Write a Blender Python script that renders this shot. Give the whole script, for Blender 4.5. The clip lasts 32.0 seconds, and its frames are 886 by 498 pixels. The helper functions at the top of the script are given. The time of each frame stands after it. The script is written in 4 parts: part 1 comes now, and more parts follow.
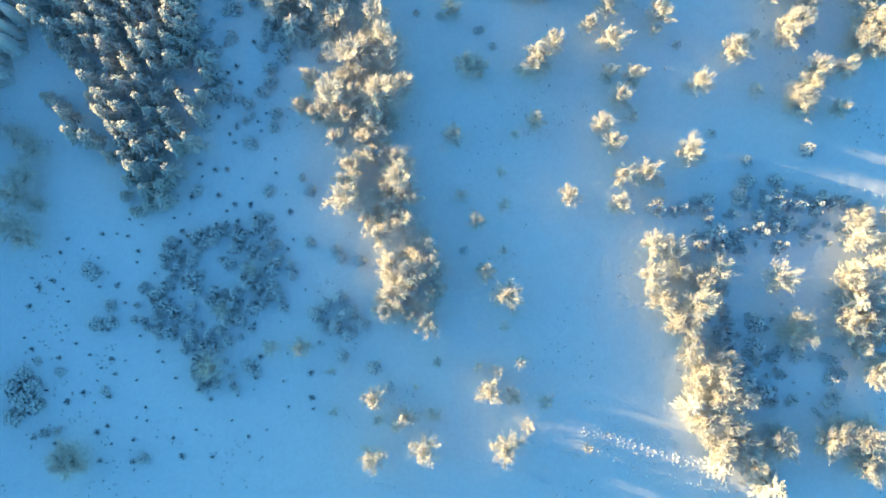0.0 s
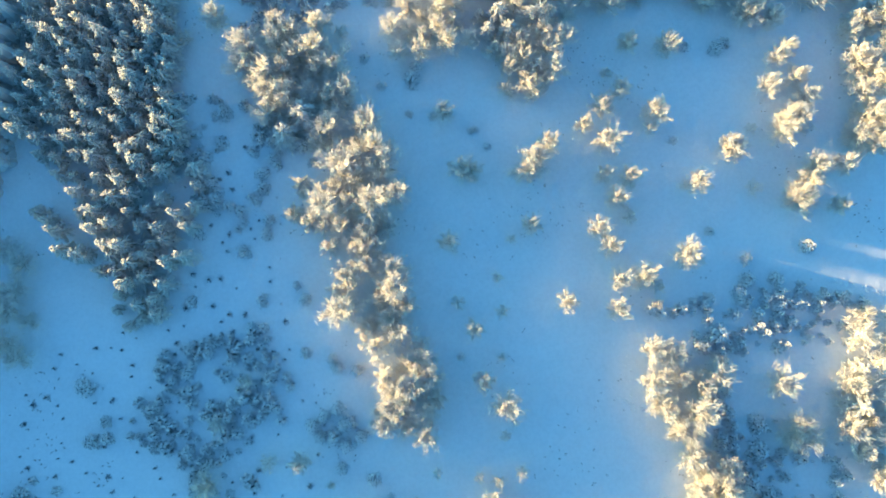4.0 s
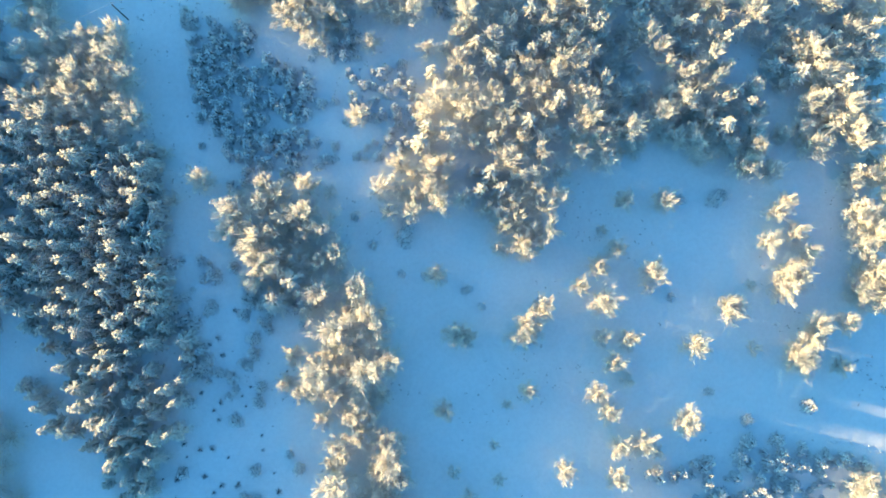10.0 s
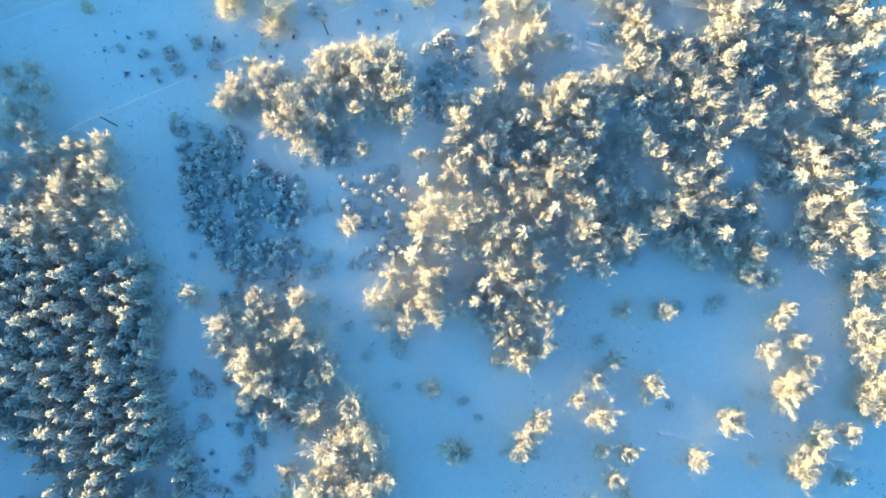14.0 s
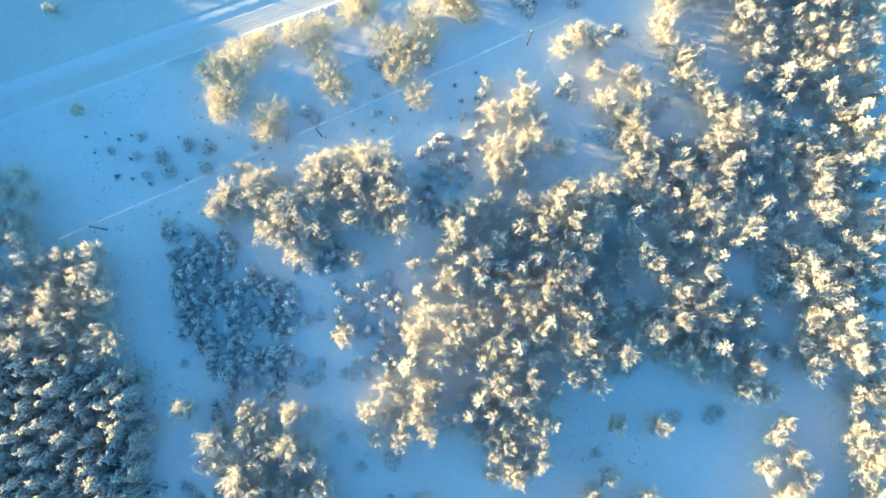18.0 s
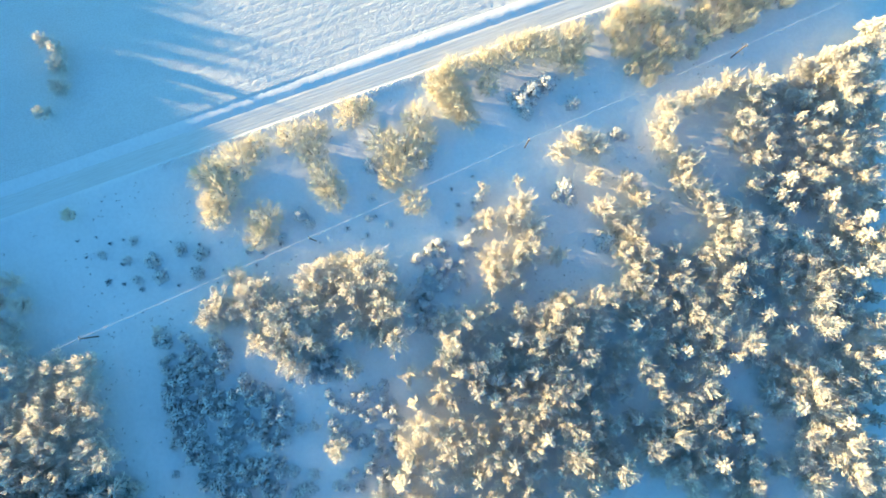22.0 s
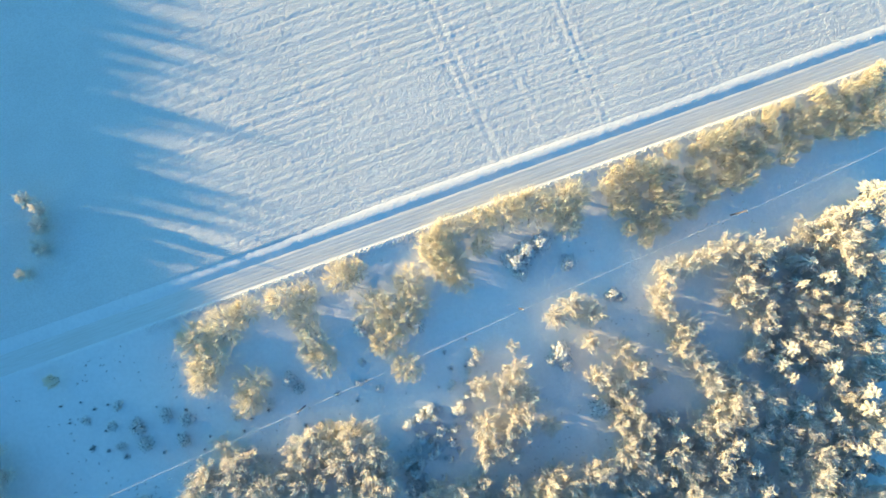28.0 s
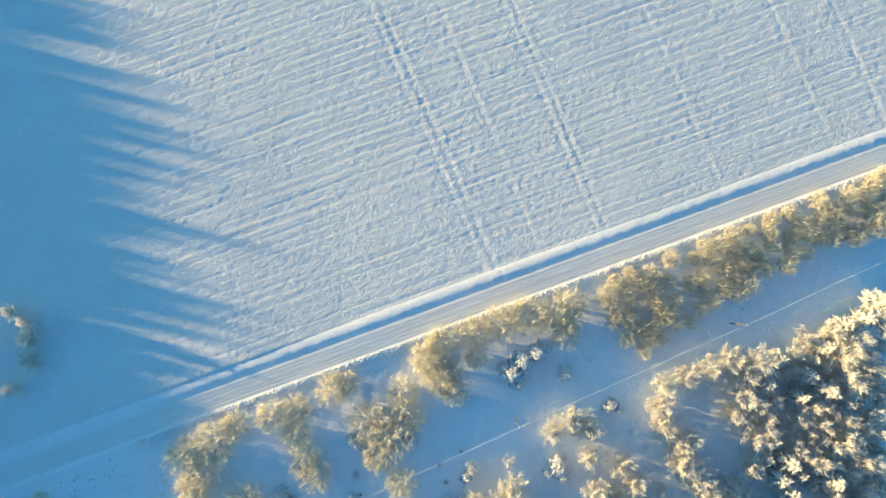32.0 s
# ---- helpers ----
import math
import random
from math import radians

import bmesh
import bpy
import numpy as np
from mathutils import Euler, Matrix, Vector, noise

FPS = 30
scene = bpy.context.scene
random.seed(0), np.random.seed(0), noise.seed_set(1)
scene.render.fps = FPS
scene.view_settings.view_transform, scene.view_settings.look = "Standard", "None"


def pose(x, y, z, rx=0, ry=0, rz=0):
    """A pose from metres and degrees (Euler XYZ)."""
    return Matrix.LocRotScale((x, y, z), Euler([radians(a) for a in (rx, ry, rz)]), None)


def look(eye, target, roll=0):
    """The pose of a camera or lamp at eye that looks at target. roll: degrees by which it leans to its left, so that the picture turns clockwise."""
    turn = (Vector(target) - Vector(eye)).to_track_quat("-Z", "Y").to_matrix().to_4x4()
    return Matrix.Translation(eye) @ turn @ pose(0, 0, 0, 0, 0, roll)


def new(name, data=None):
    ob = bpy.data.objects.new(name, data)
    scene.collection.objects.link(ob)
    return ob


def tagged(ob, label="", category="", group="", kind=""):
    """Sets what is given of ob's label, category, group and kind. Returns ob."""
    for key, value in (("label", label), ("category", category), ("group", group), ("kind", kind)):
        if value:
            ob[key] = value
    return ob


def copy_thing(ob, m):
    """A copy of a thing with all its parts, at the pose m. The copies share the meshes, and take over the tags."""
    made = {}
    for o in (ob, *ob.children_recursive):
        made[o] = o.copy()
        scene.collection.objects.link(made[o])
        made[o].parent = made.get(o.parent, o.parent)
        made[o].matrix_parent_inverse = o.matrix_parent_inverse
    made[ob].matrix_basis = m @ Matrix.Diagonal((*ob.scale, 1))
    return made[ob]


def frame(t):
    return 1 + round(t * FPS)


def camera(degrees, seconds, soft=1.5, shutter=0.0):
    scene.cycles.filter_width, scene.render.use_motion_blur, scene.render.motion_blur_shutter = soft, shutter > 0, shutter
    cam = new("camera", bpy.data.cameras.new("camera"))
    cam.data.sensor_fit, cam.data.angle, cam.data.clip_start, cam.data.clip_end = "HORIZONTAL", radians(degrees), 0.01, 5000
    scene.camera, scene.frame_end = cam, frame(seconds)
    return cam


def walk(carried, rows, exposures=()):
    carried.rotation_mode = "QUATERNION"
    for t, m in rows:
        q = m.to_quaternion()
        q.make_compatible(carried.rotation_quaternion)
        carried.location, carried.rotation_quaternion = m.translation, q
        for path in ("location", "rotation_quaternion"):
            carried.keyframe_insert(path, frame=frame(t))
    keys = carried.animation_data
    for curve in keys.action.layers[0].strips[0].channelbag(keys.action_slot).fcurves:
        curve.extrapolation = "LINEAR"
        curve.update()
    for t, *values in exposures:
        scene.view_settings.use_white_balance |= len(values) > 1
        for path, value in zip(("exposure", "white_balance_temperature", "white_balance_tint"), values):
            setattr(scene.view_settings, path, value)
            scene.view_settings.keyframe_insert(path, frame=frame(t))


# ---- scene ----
cam = camera(70, 32.0)
# seconds, place in metres, yaw, pitch and roll in degrees
PATH = [
    (0, 0.00, -0.00, 127.01, -20.86, -84.23, 3.29),
    (0.5, 0.91, 2.63, 127.11, -20.87, -84.28, 3.26),
    (1, 1.84, 5.30, 127.20, -20.91, -84.33, 3.23),
    (1.5, 2.76, 7.96, 127.29, -21.04, -84.38, 3.20),
    (2, 3.66, 10.64, 127.38, -21.22, -84.44, 3.16),
    (2.5, 4.54, 13.26, 127.47, -21.45, -84.49, 3.13),
    (3, 5.48, 15.88, 127.55, -21.67, -84.54, 3.11),
    (3.5, 6.44, 18.45, 127.63, -21.81, -84.59, 3.08),
    (5.5, 10.40, 28.90, 127.91, -21.85, -84.78, 2.97),
    (6, 11.43, 31.55, 127.97, -21.83, -84.83, 2.94),
    (6.5, 12.47, 34.18, 128.03, -21.82, -84.87, 2.92),
    (7, 13.52, 36.82, 128.09, -21.86, -84.92, 2.89),
    (7.5, 14.53, 39.43, 128.14, -22.00, -84.96, 2.87),
    (8, 15.55, 42.08, 128.19, -22.17, -85.00, 2.85),
    (8.5, 16.57, 44.75, 128.23, -22.30, -85.05, 2.83),
    (9, 17.60, 47.44, 128.28, -22.36, -85.09, 2.80),
    (9.5, 18.64, 50.10, 128.32, -22.36, -85.13, 2.78),
    (10, 19.71, 52.81, 128.35, -22.34, -85.17, 2.76),
    (10.5, 20.79, 55.49, 128.39, -22.36, -85.21, 2.74),
    (11, 21.88, 58.17, 128.42, -22.40, -85.25, 2.72),
    (11.5, 22.97, 60.80, 128.44, -22.49, -85.29, 2.71),
    (12, 24.06, 63.44, 128.46, -22.62, -85.33, 2.69),
    (12.5, 25.14, 66.06, 128.48, -22.73, -85.37, 2.67),
    (13, 26.24, 68.71, 128.50, -22.77, -85.41, 2.66),
    (13.5, 27.32, 71.34, 128.52, -22.79, -85.45, 2.64),
    (14, 28.42, 73.99, 128.53, -22.79, -85.48, 2.63),
    (14.5, 29.51, 76.58, 128.53, -22.76, -85.52, 2.61),
    (16.5, 33.94, 86.95, 128.53, -22.63, -85.65, 2.56),
    (17, 35.05, 89.59, 128.52, -22.61, -85.69, 2.55),
    (17.5, 36.14, 92.17, 128.51, -22.58, -85.72, 2.54),
    (18, 37.24, 94.76, 128.49, -22.55, -85.75, 2.53),
    (18.5, 38.29, 97.34, 128.47, -22.51, -85.78, 2.52),
    (19, 39.36, 99.96, 128.45, -22.47, -85.81, 2.51),
    (19.5, 40.41, 102.55, 128.42, -22.44, -85.84, 2.50),
    (20, 41.49, 105.15, 128.39, -22.39, -85.87, 2.50),
    (20.5, 42.53, 107.70, 128.36, -22.35, -85.90, 2.49),
    (21, 43.57, 110.31, 128.33, -22.35, -85.92, 2.49),
    (21.5, 44.62, 112.90, 128.29, -22.34, -85.95, 2.48),
    (22, 45.70, 115.53, 128.24, -22.33, -85.98, 2.48),
    (22.5, 46.77, 118.15, 128.20, -22.31, -86.00, 2.47),
    (23, 47.85, 120.80, 128.15, -22.29, -86.03, 2.47),
    (23.5, 48.92, 123.42, 128.10, -22.25, -86.05, 2.47),
    (24, 50.02, 126.04, 128.04, -22.23, -86.07, 2.46),
    (24.5, 51.13, 128.63, 127.99, -22.21, -86.10, 2.46),
    (25, 52.24, 131.25, 127.92, -22.19, -86.12, 2.46),
    (25.5, 53.32, 133.82, 127.86, -22.18, -86.14, 2.46),
    (27.5, 57.59, 144.12, 127.57, -22.19, -86.22, 2.47),
    (28, 58.63, 146.73, 127.49, -22.25, -86.24, 2.47),
    (28.5, 59.65, 149.32, 127.40, -22.31, -86.26, 2.48),
    (29, 60.70, 151.94, 127.31, -22.35, -86.28, 2.48),
    (29.5, 61.76, 154.53, 127.22, -22.35, -86.29, 2.49),
    (30, 62.86, 157.15, 127.13, -22.36, -86.31, 2.49),
    (30.5, 63.96, 159.77, 127.03, -22.37, -86.32, 2.50),
    (31, 65.09, 162.40, 126.93, -22.40, -86.34, 2.51),
    (31.5, 66.18, 164.93, 126.83, -22.42, -86.35, 2.52),
    (32, 67.20, 167.36, 126.72, -22.45, -86.37, 2.53),
]
walk(cam, [(t, pose(x, y, z, 90 + pitch, 0, yaw) @ pose(0, 0, 0, 0, 0, roll)) for t, x, y, z, yaw, pitch, roll in PATH], exposures=[(0, 2.14), (6, 2.26), (13, 2.36), (20, 2.30), (25, 2.13), (28, 1.93), (32, 1.73)])

# ---- light of a clear winter morning: a low sun and a deep blue sky ----
SUN_HEIGHT, SUN_WAY = 5.5, -33.0      # degrees above the horizon; bearing of the light's travel in the plan
world = bpy.data.worlds.new("winter_sky")
scene.world = world
world.use_nodes = True
wn, wl = world.node_tree.nodes, world.node_tree.links
sky = wn.new("ShaderNodeTexSky")
sky.sky_type, sky.sun_disc = "NISHITA", False
sky.sun_elevation, sky.sun_rotation = radians(SUN_HEIGHT), radians(-(SUN_WAY + 180) + 90)
tint = wn.new("ShaderNodeMix")
tint.data_type, tint.blend_type = "RGBA", "MULTIPLY"
tint.inputs["Factor"].default_value = 1.0
tint.inputs["B"].default_value = (0.215, 0.615, 0.985, 1)
wl.new(sky.outputs["Color"], tint.inputs["A"])
wl.new(tint.outputs["Result"], wn["Background"].inputs["Color"])
wn["Background"].inputs["Strength"].default_value = 0.13
sun = new("sun", bpy.data.lights.new("sun", "SUN"))
sun.data.energy, sun.data.angle, sun.data.color = 4.1, radians(1.0), (1.0, 0.715, 0.31)
sun_way = Vector((math.cos(radians(SUN_WAY)), math.sin(radians(SUN_WAY)), -math.tan(radians(SUN_HEIGHT))))
sun.matrix_world = look((-120, 220, 60), Vector((-120, 220, 60)) + sun_way)


# ---- materials ----
def material(name, colour, rough, spots=(), bump=(), spec=0.3, stretch=(1, 1, 1)):
    """A base colour; spots: (metres, strength, other colour); bump: (metres, height)."""
    m = bpy.data.materials.new(name)
    m.use_nodes = True
    n, l = m.node_tree.nodes, m.node_tree.links
    bsdf = n["Principled BSDF"]
    bsdf.inputs["Roughness"].default_value = rough
    bsdf.inputs["Specular IOR Level"].default_value = spec
    coords = n.new("ShaderNodeTexCoord")
    place = n.new("ShaderNodeMapping")
    place.inputs["Scale"].default_value = stretch
    l.new(coords.outputs["Object"], place.inputs["Vector"])
    rgb = n.new("ShaderNodeRGB")
    rgb.outputs[0].default_value = (*colour, 1)
    last = rgb.outputs[0]
    for size, strength, other in spots:
        noisy = n.new("ShaderNodeTexNoise")
        noisy.inputs["Scale"].default_value, noisy.inputs["Detail"].default_value = 1 / size, 3
        l.new(place.outputs["Vector"], noisy.inputs["Vector"])
        ramp = n.new("ShaderNodeMapRange")
        ramp.inputs["From Min"].default_value, ramp.inputs["From Max"].default_value = 0.4, 0.7
        ramp.inputs["To Max"].default_value = strength
        l.new(noisy.outputs["Fac"], ramp.inputs["Value"])
        mix = n.new("ShaderNodeMix")
        mix.data_type = "RGBA"
        mix.inputs["B"].default_value = (*other, 1)
        l.new(ramp.outputs["Result"], mix.inputs["Factor"])
        l.new(last, mix.inputs["A"])
        last = mix.outputs["Result"]
    l.new(last, bsdf.inputs["Base Color"])
    normal = None
    for size, height in bump:
        noisy = n.new("ShaderNodeTexNoise")
        noisy.inputs["Scale"].default_value, noisy.inputs["Detail"].default_value = 1 / size, 4
        l.new(place.outputs["Vector"], noisy.inputs["Vector"])
        b = n.new("ShaderNodeBump")
        b.inputs["Distance"].default_value = height
        l.new(noisy.outputs["Fac"], b.inputs["Height"])
        if normal:
            l.new(normal, b.inputs["Normal"])
        normal = b.outputs["Normal"]
    if normal:
        l.new(normal, bsdf.inputs["Normal"])
    return m


def per_tree(m, other, strength):
    """Tints a material differently from object to object."""
    n, l = m.node_tree.nodes, m.node_tree.links
    bsdf = n["Principled BSDF"]
    was = bsdf.inputs["Base Color"].links[0].from_socket
    info = n.new("ShaderNodeObjectInfo")
    times = n.new("ShaderNodeMath")
    times.operation = "MULTIPLY"
    times.inputs[1].default_value = strength
    l.new(info.outputs["Random"], times.inputs[0])
    mix = n.new("ShaderNodeMix")
    mix.data_type = "RGBA"
    mix.inputs["B"].default_value = (*other, 1)
    l.new(times.outputs[0], mix.inputs["Factor"])
    l.new(was, mix.inputs["A"])
    l.new(mix.outputs["Result"], bsdf.inputs["Base Color"])
    return m


def let_through(m, share):
    """Lets frost pass a share of its light on to the far side, as loose ice crystals do."""
    n, l = m.node_tree.nodes, m.node_tree.links
    bsdf = n["Principled BSDF"]
    glow = n.new("ShaderNodeBsdfTranslucent")
    l.new(bsdf.inputs["Base Color"].links[0].from_socket, glow.inputs["Color"])
    mix = n.new("ShaderNodeMixShader")
    mix.inputs["Fac"].default_value = share
    l.new(bsdf.outputs[0], mix.inputs[1])
    l.new(glow.outputs[0], mix.inputs[2])
    for node in n:
        if node.type == "OUTPUT_MATERIAL":
            l.new(mix.outputs[0], node.inputs["Surface"])
    return m


SNOW = material("snow", (0.86, 0.86, 0.86), 0.65, [(14, 0.3, (0.80, 0.80, 0.80)), (2.6, 0.3, (0.76, 0.77, 0.77)), (0.8, 0.35, (0.72, 0.73, 0.73))], [(0.5, 0.05), (0.12, 0.015)])
FIELD = material("field_snow", (0.80, 0.80, 0.79), 0.7, [(9, 0.35, (0.68, 0.68, 0.66)), (0.35, 0.4, (0.60, 0.58, 0.54))], [(0.30, 0.14), (0.12, 0.04)], stretch=(0.9, 1.2, 1))
PACKED = material("packed_snow", (0.80, 0.79, 0.77), 0.5, [(2.5, 0.4, (0.66, 0.63, 0.58)), (0.4, 0.4, (0.64, 0.61, 0.56))], [(0.25, 0.02)], stretch=(0.12, 1.6, 1))
LOAD = material("snow_load", (0.90, 0.90, 0.89), 0.7, [(0.3, 0.4, (0.82, 0.82, 0.80))], [(0.15, 0.03)])
FROST = per_tree(material("hoarfrost", (0.90, 0.88, 0.85), 0.75, [(0.5, 0.4, (0.85, 0.83, 0.79)), (3, 0.3, (0.86, 0.84, 0.80))]), (0.87, 0.84, 0.79), 0.45)
RIME = per_tree(material("rimed_twigs", (0.91, 0.88, 0.80), 0.8, [(0.6, 0.5, (0.89, 0.86, 0.80)), (3, 0.4, (0.85, 0.80, 0.70))]), (0.87, 0.82, 0.72), 0.45)
NEEDLE = per_tree(material("spruce_needles", (0.07, 0.11, 0.13), 0.7, [(0.4, 0.5, (0.18, 0.23, 0.26))]), (0.20, 0.25, 0.28), 0.6)
RIMED = per_tree(material("rimed_needles", (0.82, 0.82, 0.80), 0.75, [(0.4, 0.6, (0.88, 0.88, 0.86)), (2, 0.3, (0.66, 0.68, 0.66))]), (0.70, 0.72, 0.70), 0.6)
for icy, share in ((FROST, 0.6), (RIME, 0.7), (RIMED, 0.4), (LOAD, 0.25)):
    let_through(icy, share)
BARK = material("bark", (0.13, 0.10, 0.08), 0.9, [(0.4, 0.5, (0.22, 0.19, 0.16))], [(0.1, 0.02)])
BIRCH_BARK = material("frosted_birch_bark", (0.74, 0.71, 0.66), 0.85, [(0.3, 0.4, (0.40, 0.36, 0.32))])
WEED = material("dry_weeds", (0.26, 0.25, 0.23), 0.9, [(0.5, 0.5, (0.42, 0.41, 0.39))])
POLE_WOOD = material("pole_wood", (0.11, 0.09, 0.075), 0.85, [(0.6, 0.5, (0.17, 0.14, 0.12))], [(0.08, 0.01)])
CABLE = material("frosted_cable", (0.66, 0.66, 0.65), 0.7, [(1.5, 0.3, (0.70, 0.69, 0.66))])
GLAZE = material("white_glaze", (0.75, 0.74, 0.71), 0.25, [(0.1, 0.2, (0.6, 0.58, 0.55))])


# ---- mesh helpers ----
class Shape:
    """Collects corners and faces for one mesh."""

    def __init__(self):
        self.v, self.f = [], []

    def tube(self, points, radii, sides=5):
        base = len(self.v)
        for k, (p, r) in enumerate(zip(points, radii)):
            p = Vector(p)
            way = Vector(points[min(k + 1, len(points) - 1)]) - Vector(points[max(k - 1, 0)])
            q = way.to_track_quat("Z", "Y")
            for s in range(sides):
                a = 2 * math.pi * s / sides
                self.v.append(p + q @ Vector((r * math.cos(a), r * math.sin(a), 0)))
        for k in range(len(points) - 1):
            for s in range(sides):
                a, b = base + k * sides + s, base + k * sides + (s + 1) % sides
                self.f.append((a, b, b + sides, a + sides))
        self.f.append(tuple(base + (len(points) - 1) * sides + s for s in range(sides)))

    def spike(self, p, q, r):
        """A thin three-sided twig from p to its tip q."""
        base = len(self.v)
        turn = (q - p).to_track_quat("Z", "Y")
        for s in range(3):
            a = 2.094 * s + 0.5
            self.v.append(p + turn @ Vector((r * math.cos(a), r * math.sin(a), 0)))
        self.v.append(q)
        self.f += [(base, base + 1, base + 3), (base + 1, base + 2, base + 3), (base + 2, base, base + 3)]

    def finger(self, p, q, r, blunt=0.6):
        """A blunt three-sided finger of frost or snow from p to its tip q, thickest towards the tip."""
        base, turn = len(self.v), (q - p).to_track_quat("Z", "Y")
        for c, w in ((p, 0.55 * r), (p.lerp(q, blunt), r)):
            for s in range(3):
                a = 2.094 * s + 0.5
                self.v.append(c + turn @ Vector((w * math.cos(a), w * math.sin(a), 0)))
        self.v.append(q)
        for s in range(3):
            a, b = base + s, base + (s + 1) % 3
            self.f += [(a, b, b + 3, a + 3), (a + 3, b + 3, base + 6)]

    def frond(self, p, yaw, length, rise, droop, width, lift=0.0, start=0.0, ridge=0.25):
        """A drooping branch of needles or the snow on it: a roof-shaped blade along a bent spine, closed below."""
        base, along, side = len(self.v), Vector((math.cos(yaw), math.sin(yaw), 0)), Vector((-math.sin(yaw), math.cos(yaw), 0))
        for s, w in ((start, 0.35), (start + (1 - start) * 0.45, 1.0), (start + (1 - start) * 0.8, 0.7)):
            c = p + along * (length * s) + Vector((0, 0, length * (rise * s - droop * s * s) + lift))
            half = width * w * length * 0.5
            self.v += [c - side * half - Vector((0, 0, half * ridge * 2)), c + Vector((0, 0, half * ridge)), c + side * half - Vector((0, 0, half * ridge * 2))]
        self.v.append(p + along * length + Vector((0, 0, length * (rise - droop) + lift)))
        for k in (0, 3):
            a = base + k
            self.f += [(a, a + 3, a + 4, a + 1), (a + 1, a + 4, a + 5, a + 2), (a + 2, a + 5, a + 3, a)]
        a = base + 6
        self.f += [(a, base + 9, a + 1), (a + 1, base + 9, a + 2), (a + 2, base + 9, a)]

    def clump(self, p, q, wide, high):
        """A lump of snow lying along a bough from p to q."""
        base, way = len(self.v), q - p
        side = Vector((-way.y, way.x, 0)).normalized() * wide
        mid = p.lerp(q, 0.45)
        self.v += [p, mid - side, mid + Vector((0, 0, high)), mid + side, q, mid - Vector((0, 0, high * 0.4))]
        for a, b in ((1, 2), (2, 3), (3, 5), (5, 1)):
            self.f += [(base, base + b, base + a), (base + 4, base + a, base + b)]

    def bough(self, p, yaw, length, rise, droop, twigs, thick, rng):
        """A feathery bough: a bent main twig and side twigs. Returns its middle and tip."""
        along, side = Vector((math.cos(yaw), math.sin(yaw), 0)), Vector((-math.sin(yaw), math.cos(yaw), 0))

        def at(s):
            return p + along * (length * s) + Vector((0, 0, length * (rise * s - droop * s * s)))

        self.spike(at(0.0), at(1.0), thick * 1.3)
        for k in range(twigs):
            s = 0.25 + 0.6 * (k + 0.5) / twigs + rng.uniform(-0.05, 0.05)
            n = length * (0.52 - 0.34 * s) * rng.uniform(0.8, 1.2)
            out = along * rng.uniform(0.6, 1.0) + side * (1 if k % 2 else -1) * rng.uniform(0.6, 1.0) + Vector((0, 0, rng.uniform(-0.25, 0.15)))
            self.spike(at(s), at(s) + out.normalized() * n, thick)
        return at(0.3), at(0.97)

    def mesh(self, name, mat, smooth=False):
        m = bpy.data.meshes.new(name)
        m.from_pydata([tuple(v) for v in self.v], [], self.f)
        m.materials.append(mat)
        if smooth:
            m.polygons.foreach_set("use_smooth", [True] * len(m.polygons))
        m.update()
        return m


def part(name, shape, mat, parent, label="", smooth=False):
    ob = new(name, shape.mesh(name, mat, smooth))
    ob.parent = parent
    return tagged(ob, label)


